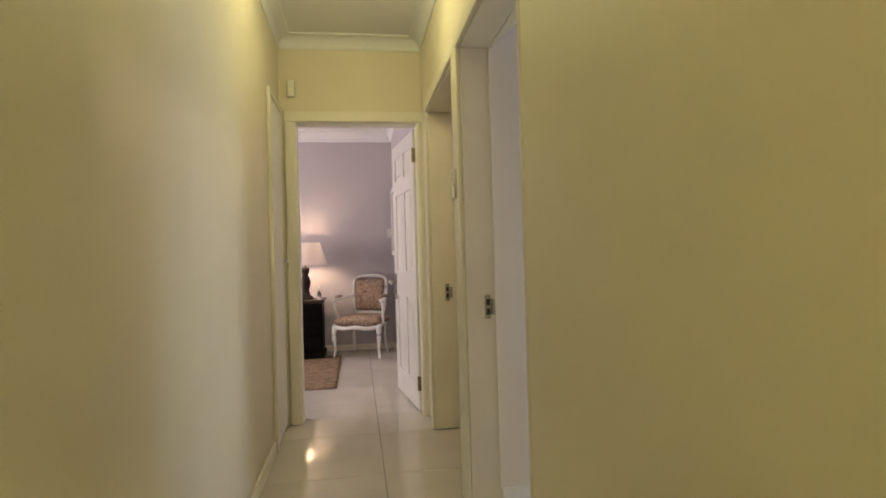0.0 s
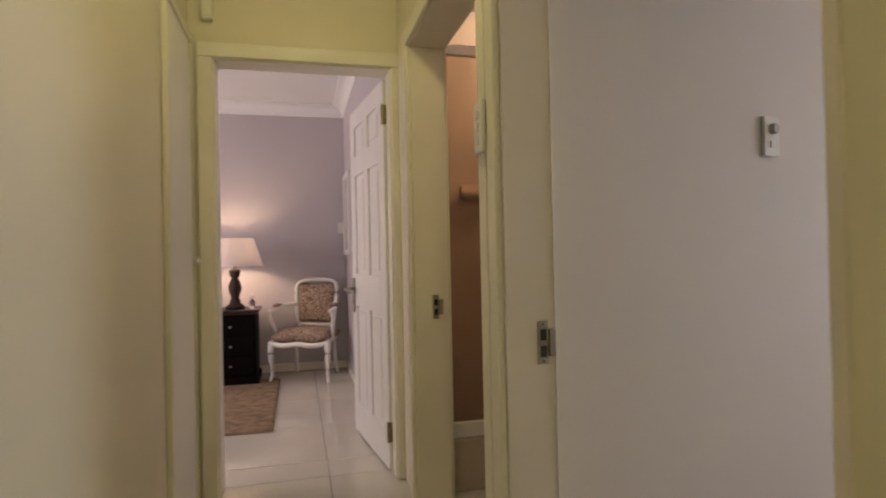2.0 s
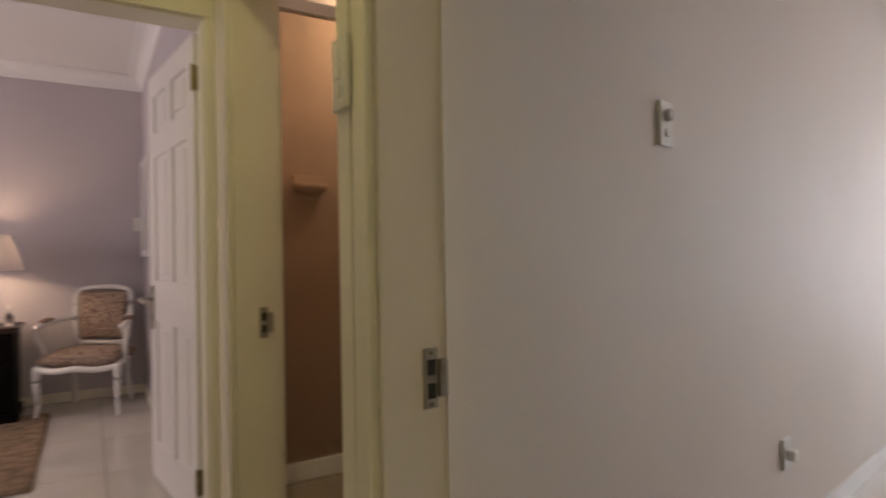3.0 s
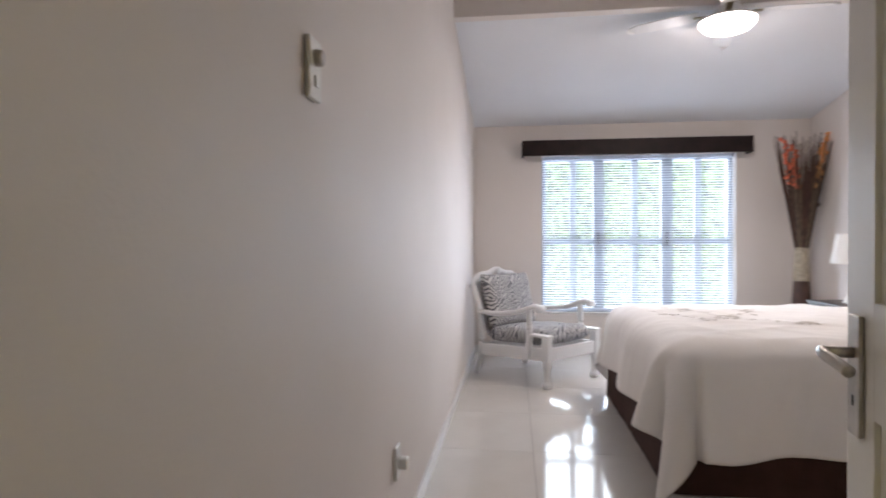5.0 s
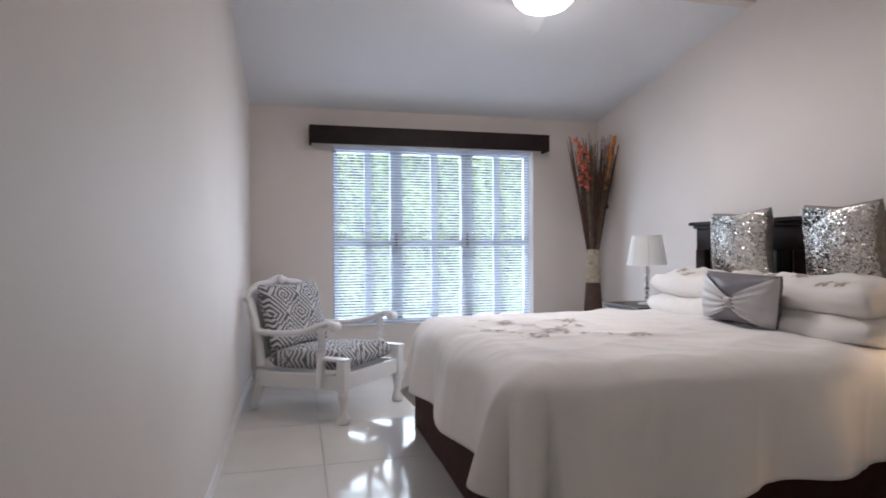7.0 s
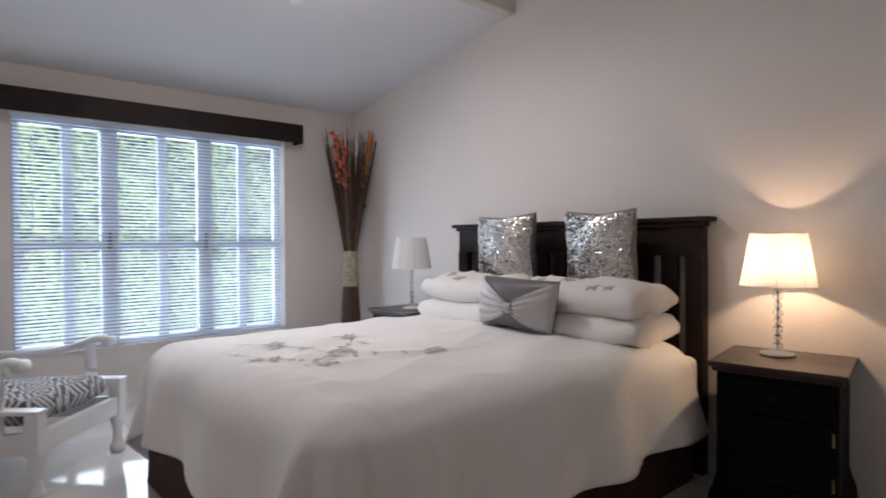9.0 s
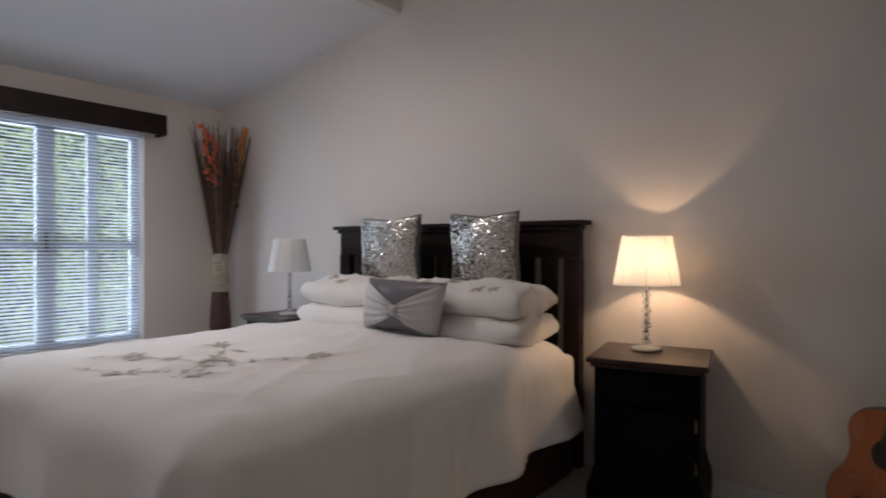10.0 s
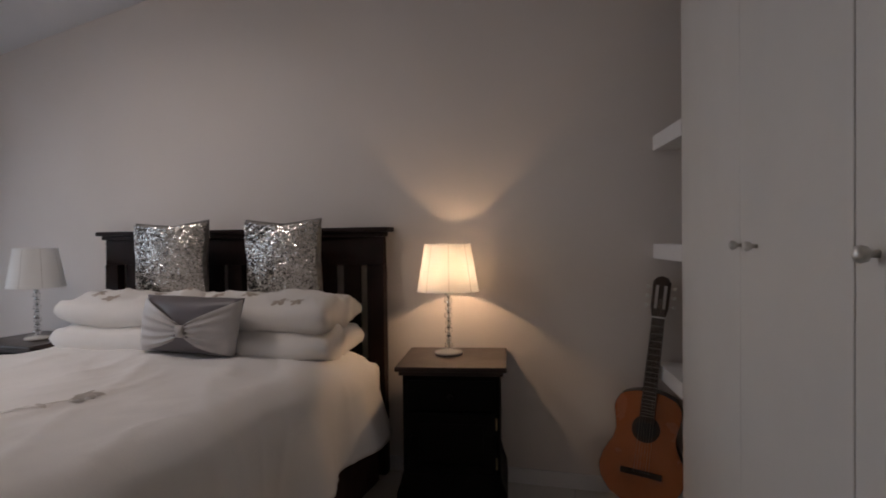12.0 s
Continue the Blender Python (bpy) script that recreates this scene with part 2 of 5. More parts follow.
# far bedroom
structure("wall_far_east", box(0.77, YE + 0.14, 0, 0.90, 8.75, ZC), LILAC, "lilac painted wall", "wall")
structure("wall_far_north", box(-3.0, 8.60, 0, 0.77, 8.75, ZC), LILAC, "lilac grey wall behind chair and lamp", "wall")
structure("wall_far_south", box(-3.0, YE + 0.02, 0, XL - 0.15, YE + 0.14, ZC), LILAC, "lilac painted wall", "wall")
structure("wall_far_west", box(-3.15, YE + 0.02, 0, -3.0, 8.75, ZC), LILAC, "lilac painted wall", "wall")
structure("ceiling_far", box(-3.15, YE + 0.14, ZC - 0.02, 0.9, 8.75, ZC + 0.1), CEIL, "white ceiling of the far bedroom", "ceiling")
# bathroom
structure("wall_bath_north", box(XB, 6.20, 0, 2.4, 6.32, ZC), SHTILE, "brown tiled shower wall", "wall")
structure("wall_bath_east", box(2.3, 4.43, 0, 2.42, 6.20, ZC), SHTILE, "brown tiled bathroom wall", "wall")
structure("wall_bath_west", join(box(XR + 0.075, D3[1] + 0.02, 0, XB, 6.32, ZC),
          box(XR + 0.075, D3[0] - 0.02, HEAD + 0.02, XB, D3[1] + 0.02, ZC)), SHWALL, "warm white bathroom wall", "wall")
structure("ceiling_bath", box(XB, 4.43, ZC - 0.01, 2.42, 6.32, ZC + 0.1), SHWALL, "bathroom ceiling", "ceiling")

# ---- more materials ----


def striped_key(name, axes, light, dark):
    """Woven cloth with a stepped key pattern of nested diamonds; axes: which object axes carry it."""
    m = mat(name, light, 0.9, vary=0.04, bump=0.3, bump_scale=260)
    n, l = m.node_tree.nodes, m.node_tree.links
    b = n["Principled BSDF"]

    def math_node(op, a, c=None):
        q = n.new("ShaderNodeMath")
        q.operation = op
        for i, v in enumerate((a, c)):
            if v is None:
                continue
            if isinstance(v, (int, float)):
                q.inputs[i].default_value = v
            else:
                l.new(v, q.inputs[i])
        return q.outputs[0]

    co, sep = n.new("ShaderNodeTexCoord"), n.new("ShaderNodeSeparateXYZ")
    l.new(co.outputs["Object"], sep.inputs[0])
    u, v = sep.outputs[axes[0]], sep.outputs[axes[1]]
    k = 5.6
    a = math_node("FRACT", math_node("MULTIPLY", math_node("ADD", u, v), k * 0.7))
    c = math_node("FRACT", math_node("MULTIPLY", math_node("SUBTRACT", u, v), k * 0.7))
    a, c = math_node("SUBTRACT", a, 0.5), math_node("SUBTRACT", c, 0.5)
    ring = math_node("MAXIMUM", math_node("ABSOLUTE", a), math_node("ABSOLUTE", c))
    turn = math_node("MULTIPLY", math_node("GREATER_THAN", math_node("ADD", a, math_node("MULTIPLY", c, 0.3)), 0.0), 0.5)
    wave = math_node("FRACT", math_node("ADD", math_node("MULTIPLY", ring, 7.0), turn))
    on = math_node("GREATER_THAN", wave, 0.52)
    mix = n.new("ShaderNodeMix")
    mix.data_type = "RGBA"
    l.new(on, mix.inputs[0])
    mix.inputs[6].default_value, mix.inputs[7].default_value = (*light, 1), (*dark, 1)
    l.new(mix.outputs[2], b.inputs["Base Color"])
    return m


def floral(name, base, dark, scale):
    m = mat(name, base, 0.92, vary=0.05, bump=0.35, bump_scale=240)
    n, l = m.node_tree.nodes, m.node_tree.links
    b = n["Principled BSDF"]
    co, no = n.new("ShaderNodeTexCoord"), n.new("ShaderNodeTexNoise")
    no.inputs["Scale"].default_value, no.inputs["Distortion"].default_value = scale, 2.5
    l.new(co.outputs["Object"], no.inputs["Vector"])
    ramp = n.new("ShaderNodeValToRGB")
    ramp.color_ramp.elements[0].position, ramp.color_ramp.elements[1].position = 0.46, 0.54
    ramp.color_ramp.elements[0].color, ramp.color_ramp.elements[1].color = (*base, 1), (*dark, 1)
    l.new(no.outputs["Fac"], ramp.inputs[0])
    l.new(ramp.outputs[0], b.inputs["Base Color"])
    return m



def thin_glass(name, tint):
    """A single thin pane: tinted, with a faint mirror gloss."""
    m = bpy.data.materials.new(name)
    m.use_nodes = True
    n, l = m.node_tree.nodes, m.node_tree.links
    n.remove(n["Principled BSDF"])
    tr, gl, fr, mx = n.new("ShaderNodeBsdfTransparent"), n.new("ShaderNodeBsdfGlossy"), n.new("ShaderNodeFresnel"), n.new("ShaderNodeMixShader")
    tr.inputs[0].default_value = (*tint, 1)
    gl.inputs["Roughness"].default_value = 0.02
    l.new(fr.outputs[0], mx.inputs[0])
    l.new(tr.outputs[0], mx.inputs[1])
    l.new(gl.outputs[0], mx.inputs[2])
    l.new(mx.outputs[0], n["Material Output"].inputs[0])
    return m


DUVET = mat("duvet_cotton", (0.86, 0.83, 0.81), 0.85, vary=0.03, scale=2.5, bump=0.18, bump_scale=180)
PILLOW = mat("pillow_cotton", (0.84, 0.81, 0.78), 0.85, vary=0.03, scale=5, bump=0.15, bump_scale=160)
PILLOW_PRINT = mat("pillow_print", (0.56, 0.47, 0.40), 0.85, vary=0.15, scale=30)
NICKEL = mat("satin_nickel", (0.72, 0.70, 0.66), 0.38, 0.6, vary=0.08)
CERAMIC = mat("beige_ceramic", (0.60, 0.50, 0.41), 0.2, vary=0.05)
EMBROID = mat("embroidery_thread", (0.63, 0.58, 0.54), 0.8, vary=0.15, scale=25, bump=0.4, bump_scale=400)
VALANCE = mat("valance_cloth", (0.055, 0.020, 0.014), 0.9, vary=0.15, scale=12, bump=0.25, bump_scale=200)
NSBODY = mat("black_stained_wood", (0.006, 0.005, 0.005), 0.5, vary=0.2, scale=9, bump=0.08, bump_scale=40, spec=0.06)
SATIN = mat("grey_satin", (0.52, 0.49, 0.48), 0.42, vary=0.08, scale=8, bump=0.1, bump_scale=90)
SATIN_D = mat("dark_grey_satin", (0.14, 0.125, 0.135), 0.42, vary=0.08, scale=8, bump=0.1, bump_scale=90)
SEQUIN_CLOTH = mat("sequin_backing", (0.30, 0.28, 0.26), 0.6, vary=0.2, scale=40)
SEQUIN = mat("silver_sequin", (0.72, 0.69, 0.66), 0.20, 1.0, vary=0.12, scale=60)
KEY_SEAT = striped_key("key_cloth_seat", (0, 1), (0.62, 0.61, 0.60), (0.115, 0.115, 0.13))
KEY_BACK = striped_key("key_cloth_back", (0, 2), (0.62, 0.61, 0.60), (0.115, 0.115, 0.13))
TAPESTRY = floral("floral_tapestry", (0.40, 0.32, 0.25), (0.15, 0.085, 0.07), 38)
SHADE_W = fabric_shade("white_shade_cloth", (0.86, 0.85, 0.83), 0.20)
FROSTED = mat("pale_glass", (0.66, 0.63, 0.58), 0.15, vary=0.05)
# sheer cloth: a little of the bulb shows through the weave
sheer = SHADE_W.node_tree
see = sheer.nodes.new("ShaderNodeBsdfTransparent")
weave = sheer.nodes.new("ShaderNodeMixShader")
weave.inputs[0].default_value = 0.09
was = sheer.nodes["Material Output"].inputs[0].links[0].from_socket
sheer.links.new(was, weave.inputs[1])
sheer.links.new(see.outputs[0], weave.inputs[2])
sheer.links.new(weave.outputs[0], sheer.nodes["Material Output"].inputs[0])
SHADE_L = fabric_shade("lilac_shade_cloth", (0.66, 0.60, 0.62), 0.07)
CRYSTAL = glass("cut_crystal", 0.02)
RUG = mat("taupe_shag", (0.34, 0.235, 0.15), 0.95, vary=0.25, scale=14, bump=0.9, bump_scale=260)
REED = mat("dark_reed", (0.095, 0.042, 0.028), 0.8, vary=0.3, scale=30)
REED_L = mat("light_reed", (0.20, 0.15, 0.10), 0.8, vary=0.3, scale=30)
PETAL_RED = mat("red_dried_petal", (0.60, 0.085, 0.05), 0.8, vary=0.3, scale=40, color2=(0.72, 0.20, 0.09))
PETAL_ORANGE = mat("orange_dried_petal", (0.74, 0.22, 0.05), 0.8, vary=0.3, scale=40, color2=(0.80, 0.42, 0.16))
VASE_B = mat("brown_vase_lacquer", (0.085, 0.036, 0.022), 0.35, vary=0.25, scale=10)
ROPE = mat("wound_rope", (0.58, 0.50, 0.38), 0.85, vary=0.2, scale=40, bump=0.5, bump_scale=120)
SPRUCE = mat("guitar_top", (0.46, 0.135, 0.035), 0.25, vary=0.12, scale=6, bump=0.03, coat=0.4)
ROSEWOOD = mat("guitar_dark_wood", (0.05, 0.028, 0.018), 0.35, vary=0.25, scale=15)
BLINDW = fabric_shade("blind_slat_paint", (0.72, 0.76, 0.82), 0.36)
# white frame; its backlit shade is put into this blue-grey
BACKLIT_ALU = mat("backlit_frame_paint", (0.38, 0.42, 0.48), 0.4, vary=0.03)
LEAF = fabric_shade("hedge_leaf", (0.30, 0.43, 0.19), 0.3)
# darker leaf green: the shade behind the outer leaves, put into colour
SHADED_LEAF = mat("shaded_leaf_mass", (0.22, 0.29, 0.14), 0.9, vary=0.35, scale=9, bump=0.6, bump_scale=30)
SOIL = mat("garden_ground", (0.16, 0.14, 0.08), 0.95, vary=0.3, scale=1.5, bump=0.5, bump_scale=20)
PANE = thin_glass("window_glass", (0.96, 0.98, 0.97))
BOWL = glow("lit_glass_bowl", (1.0, 0.95, 0.88), 4.5)
BULB = glow("lit_bulb", (1.0, 0.78, 0.48), 7.0)

# ---- trim, door frames ----


def door_frame(name, label, axis, a0, a1, w0, w1, top, c0=(0.075, 0.075), c1=(0.075, 0.075), lining=None):
    """A painted timber frame in an opening. axis 'y': the wall runs along y, between x = w0 and w1."""
    f = thing(name, (0, 0, 0), label, "door frame", kind="structure")

    def b(p0, p1, q0, q1, z0, z1, bev=0.004):
        return box(q0, p0, z0, q1, p1, z1, bev) if axis == "y" else box(p0, q0, z0, p1, q1, z1, bev)
    t = 0.02
    for s, e in ((a0 - t, a0), (a1, a1 + t)):
        part("jamb", b(s, e, w0 - 0.003, w1 + 0.003, 0, top), lining or TRIM, f)
    part("head", b(a0 - t, a1 + t, w0 - 0.003, w1 + 0.003, top, top + t), TRIM, f)
    for (q0, q1), (s0, s1) in (((w0 - 0.022, w0 - 0.003), c0), ((w1 + 0.003, w1 + 0.018), c1)):
        if s0:
            part("casing", b(a0 - s0, a0 - 0.008, q0, q1, 0, top + 0.008, 0.006), TRIM, f)
        if s1:
            part("casing", b(a1 + 0.008, a1 + s1, q0, q1, 0, top + 0.008, 0.006), TRIM, f)
        if s0 or s1:
            part("casing", b(a0 - s0, a1 + s1, q0, q1, top + 0.008, top + 0.078, 0.006), TRIM, f)
    return f


fr1 = door_frame("door_1", "cream painted timber frame of the bedroom doorway", "y", D1[0], D1[1], XR, 0.928, HEAD, (0, 0.072), (0, 0), CREAM)
part("jamb", box(0.932, D1[0] - 0.02, 0, XH + 0.004, D1[0], HEAD, 0.003), TRIM, fr1)
part("head", prism_xy([(0.932, D1[0] - 0.02), (0.932, D1[1]), (0.938, D1[1]), (XH + 0.004, D1[0] - 0.02)], HEAD, HEAD + 0.02), TRIM, fr1)
fr3 = door_frame("door_3", "cream painted timber frame of the bathroom doorway", "y", D3[0], D3[1], XR, XB, HEAD, (0.072, 0.075), (0, 0.075))
fr2 = door_frame("door_2", "cream painted timber frame at the passage end", "x", DX[0], DX[1], YE, YE + 0.14, HEAD)


def strike(parent, x, y, z):
    """A lock's keep let into the jamb: plate with two slots, screws and a side lip."""
    plate = part("strike_plate", join(box(x - 0.016, y - 0.004, z - 0.054, x + 0.012, y + 0.004, z + 0.054, 0.002),
                                      box(x + 0.012, y - 0.012, z - 0.034, x + 0.030, y + 0.003, z + 0.034, 0.004)), STEEL, parent, "worn steel lock keep")
    for dz in (-0.022, 0.020):
        part("slot", box(x - 0.010, y - 0.0065, z + dz - 0.014, x + 0.006, y - 0.0035, z + dz + 0.014, 0.001), BLACK, plate)
    for dz in (-0.046, 0.046):
        part("screw", moved(lathe([(0.004, 0), (0.004, 0.002), (0.002, 0.003)], 10), pose(x - 0.002, y - 0.0035, z + dz, 90)), BRASS, plate)


strike(fr1, 0.895, D1[1] - 0.001, 0.878)
strike(fr3, 0.895, D3[1] - 0.001, 0.872)


def skirting(name, x0, y0, x1, y1, label="low cream painted skirting board", m=None):
    return structure(name, box(x0, y0, 0, x1, y1, 0.075, 0.004), m or TRIM, label, "skirting")


skirting("baseboard", XL, -0.4, XL + 0.014, 5.0)
skirting("baseboard", XR - 0.014, -0.4, XR, D1[0] - 0.08)
BASE[0] = WING
skirting("baseboard", XB, YN - 0.012, XE, YN, "low white skirting on the bedroom wall", WHITE)
skirting("baseboard", XB, YS, XE, YS + 0.012, "low white skirting behind the bed", WHITE)
skirting("baseboard", XE - 0.012, YS + 0.012, XE, YN - 0.012, "low white skirting below the window", WHITE)
BASE[0] = HOME
skirting("baseboard", -3.0, 8.586, 0.756, 8.60, "cream skirting in the far bedroom", TRIM)
skirting("baseboard", 0.756, YE + 0.24, 0.77, 8.586, "cream skirting in the far bedroom", TRIM)


def cove(name, a, b, inward, z, size, label, m):
    """A stepped cove cornice from a to b along a wall; inward: unit step into the room."""
    a, b, n = Vector(a), Vector(b), Vector(inward)
    steps = 6
    prof = [(0.0, -1.0), (0.10, -1.0), (0.14, -0.86)] + [(0.14 + 0.72 * (1 - math.cos(k / steps * math.pi / 2)), -0.86 + 0.72 * math.sin(k / steps * math.pi / 2)) for k in range(1, steps + 1)] + [(1.0, -0.12), (1.0, 0.0), (0, 0)]
    bm = bmesh.new()
    rows = []
    for p in (a, b):
        rows.append([bm.verts.new((p.x + n.x * u * size, p.y + n.y * u * size, z + v * size)) for u, v in prof])
    for i in range(len(prof)):
        j = (i + 1) % len(prof)
        bm.faces.new((rows[0][i], rows[0][j], rows[1][j], rows[1][i]))
    bm.faces.new(rows[0])
    bm.faces.new(rows[1][::-1])
    bmesh.ops.recalc_face_normals(bm, faces=bm.faces)
    return structure(name, bm, m, label, "cornice")


cove("cornice", (XL, YE, 0), (XR, YE, 0), (0, -1, 0), ZC, 0.085, "white cove cornice in the passage", CEIL)
cove("cornice", (XL, -0.4, 0), (XL, YE, 0), (1, 0, 0), ZC, 0.085, "white cove cornice in the passage", CEIL)
cove("cornice", (XR, -0.4, 0), (XR, YE, 0), (-1, 0, 0), ZC, 0.085, "white cove cornice in the passage", CEIL)
cove("cornice", (-3.0, 8.60, 0), (0.77, 8.60, 0), (0, -1, 0), ZC - 0.02, 0.11, "white cove cornice in the far bedroom", CEIL)
cove("cornice", (0.77, YE + 0.14, 0), (0.77, 8.60, 0), (-1, 0, 0), ZC - 0.02, 0.11, "white cove cornice in the far bedroom", CEIL)

# ---- passage: cupboard, sensor, switches ----
cup = thing("linen_cupboard", (XL, 5.03, 0), "narrow white built-in cupboard door in passage wall", "cupboard")
part("frame", join(box(0.001, 0.0, 0, 0.022, 0.035, 2.12, 0.004), box(0.001, 0.52, 0, 0.022, 0.555, 2.12, 0.004), box(0.001, 0.035, 2.085, 0.022, 0.52, 2.12, 0.004)), TRIM, cup)
cd = part("door", box(0.001, 0.040, 0.02, 0.015, 0.516, 2.08, 0.004), WHITE, cup)
part("knob", moved(lathe([(0.006, 0), (0.006, 0.012), (0.015, 0.018), (0.016, 0.026), (0.008, 0.032)], 16), pose(0.014, 0.495, 1.10, 0, 90)), PLASTIC, cd, "small white knob")
sensor = thing("alarm_sensor", (-0.085, YE, 2.26), "small cream alarm sensor high on wall", "sensor")
part("body", box(-0.026, -0.04, -0.055, 0.026, -0.001, 0.055, 0.012, 3), PLASTIC, sensor, smooth=True)
part("lens", box(-0.018, -0.043, -0.04, 0.018, -0.038, 0.0, 0.002), TRIM, sensor)


def wall_plate(name, m, w, h, label, kind):
    """A moulded plate facing local +x, with the rockers or sockets of its kind."""
    t = thing(name, (0, 0, 0), label, "switch" if kind != "socket" else "socket")
    t.matrix_basis = BASE[0] @ m
    part("plate", box(0.001, -w / 2, -h / 2, 0.012, w / 2, h / 2, 0.004, 3), PLASTIC, t)
    if kind == "switch":
        for dz in (-0.034, 0.0, 0.034):
            part("rocker", box(0.011, -0.008, dz - 0.011, 0.017, 0.008, dz + 0.011, 0.002), PLASTIC, t)
    elif kind == "dimmer":
        part("dial", moved(lathe([(0.017, 0), (0.016, 0.014), (0.012, 0.017)], 20), pose(0.011, 0, 0.022, 0, 90)), SATIN, t, "round grey dimmer dial")
        part("rocker", box(0.011, -0.010, -0.036, 0.016, 0.010, -0.014, 0.002), PLASTIC, t)
    else:
        part("socket_face", box(0.011, -0.02, -0.02, 0.014, 0.02, 0.02, 0.003), PLASTIC, t)
        part("plug", box(0.014, -0.018, -0.022, 0.045, 0.018, 0.016, 0.008, 3), PLASTIC, t)
    return t


wall_plate("light_switch", pose(XR - 0.023, 4.195, 1.435, 0, 0, 180), 0.066, 0.135, "white three-gang light switch between doorways", "switch")
BASE[0] = WING
wall_plate("dimmer_switch", pose(1.737, YN - 0.001, 1.443, 0, 0, -90), 0.066, 0.122, "white dimmer switch on cream bedroom wall", "dimmer")
wall_plate("wall_socket", pose(2.55, YN - 0.001, 0.36, 0, 0, -90), 0.07, 0.11, "white wall socket low on bedroom wall", "socket")
BASE[0] = HOME
wall_plate("light_switch", pose(0.725, 8.599, 1.39, 0, 0, -90), 0.06, 0.11, "white light switch on lilac wall", "switch")


# ---- panelled doors ----
def panel_door(name, label, w, h, m, swing_label):
    """A six-panel leaf, hinged at local x = 0, running along +x, faces at y = 0 and y = -0.04."""
    d = thing(name, (0, 0, 0), label, "door")
    d.matrix_basis = BASE[0] @ m
    th = 0.04
    st, mid = 0.114, 0.10
    cols = [(st, w / 2 - mid / 2), (w / 2 + mid / 2, w - st)]
    rows = [(0.20, 0.795), (0.995, 1.60), (1.72, h - 0.11)]
    bars = [box(0, -th, 0.008, st, 0, h, 0.002), box(w - st, -th, 0.008, w, 0, h, 0.002)]
    zs = [0.008, rows[0][0], rows[0][1], rows[1][0], rows[1][1], rows[2][0], rows[2][1], h]
    for z0, z1 in zip(zs[::2], zs[1::2]):
        bars.append(box(st, -th, z0, w - st, 0, z1))
    for z0, z1 in rows:
        bars.append(box(w / 2 - mid / 2, -th, z0, w / 2 + mid / 2, 0, z1))
    leaf = part("leaf", join(*bars), DOORW if "bedroom side" in swing_label else WHITE, d)
    for x0, x1 in cols:
        for z0, z1 in rows:
            bm = box(x0, -th + 0.010, z0, x1, -0.010, z1)
            bm = join(bm, box(x0 + 0.03, -th + 0.003, z0 + 0.03, x1 - 0.03, -0.003, z1 - 0.03, 0.0065, 2))
            part("panel", bm, DOORW if "bedroom side" in swing_label else WHITE, leaf)
    for side in (0, 1):
        y = 0.001 if side == 0 else -th - 0.001
        s = 1 if side == 0 else -1
        pl = part("handle_plate", box(w - 0.078, min(y, y + s * 0.009), 0.752, w - 0.028, max(y, y + s * 0.009), 0.968, 0.003), STEEL, d, "brushed steel lever handle plate")
        part("lever", join(tube([(w - 0.053, y, 0.900), (w - 0.053, y + s * 0.058, 0.900)], 0.010, 12),
                           tube(smooth_path([(w - 0.048, y + s * 0.056, 0.901), (w - 0.079, y + s * 0.062, 0.899), (w - 0.115, y + s * 0.058, 0.894), (w - 0.155, y + s * 0.05, 0.884)]), 0.0105, 12)), STEEL, pl, smooth=True)
        part("keyhole", box(w - 0.057, min(y, y + s * 0.0105), 0.805, w - 0.049, max(y, y + s * 0.0105), 0.825, 0.002), BLACK, pl)
    for z in (0.20, 1.83):
        part("hinge", join(box(-0.004, -0.028, z - 0.05, 0.028, 0.004, z + 0.05, 0.001), tube([(-0.004, 0.004, z - 0.052), (-0.004, 0.004, z + 0.052)], 0.006, 10)), BRASS, d, "aged brass butt hinge")
    return d


panel_door("bedroom_door", "open cream painted panelled door with steel lever", 0.846, 2.01, pose(1.086, 3.212, 0, 0, 0, 0.6), "bedroom side")
panel_door("far_bedroom_door", "open white panelled door with brass hinges", 0.80, 2.01, pose(0.738, 5.70, 0, 0, 0, 97), "far side")

# ---- bathroom: shower ----
sh = thing("shower_screen", (0.962, 5.40, 0), "framed tinted glass shower screen on tiled kerb", "shower screen")
part("kerb", box(0, -0.05, 0, 1.3, 0.06, 0.24, 0.006), SHTILE, sh, "tiled shower kerb")
part("bottom_rail", box(0, -0.02, 0.241, 1.3, 0.02, 0.31, 0.005), WHITE, sh)
part("top_rail", box(0, -0.02, 2.05, 1.3, 0.02, 2.10, 0.005), WHITE, sh)
part("post", box(0, -0.02, 0.31, 0.03, 0.02, 2.05, 0.004), WHITE, sh)
part("post", box(1.27, -0.02, 0.31, 1.3, 0.02, 2.05, 0.004), WHITE, sh)
part("pane", box(0.03, -0.003, 0.311, 1.27, 0.003, 2.049), thin_glass("tinted_glass", (0.80, 0.72, 0.64)), sh)
soap = thing("soap_dish", (1.375, 6.20, 1.43), "beige ceramic soap dish on shower wall", "soap dish")
part("bowl", moved(lathe([(0.03, 0), (0.085, 0.02), (0.10, 0.05), (0.092, 0.052), (0.07, 0.025), (0.0, 0.018)], 24, False), Matrix.Translation((0, -0.04, 0)) @ Matrix.Diagonal((1, 0.55, 1, 1))), CERAMIC, soap, smooth=True)
part("back_plate", box(-0.085, -0.012, 0.02, 0.085, -0.001, 0.10, 0.005, 3), CERAMIC, soap)

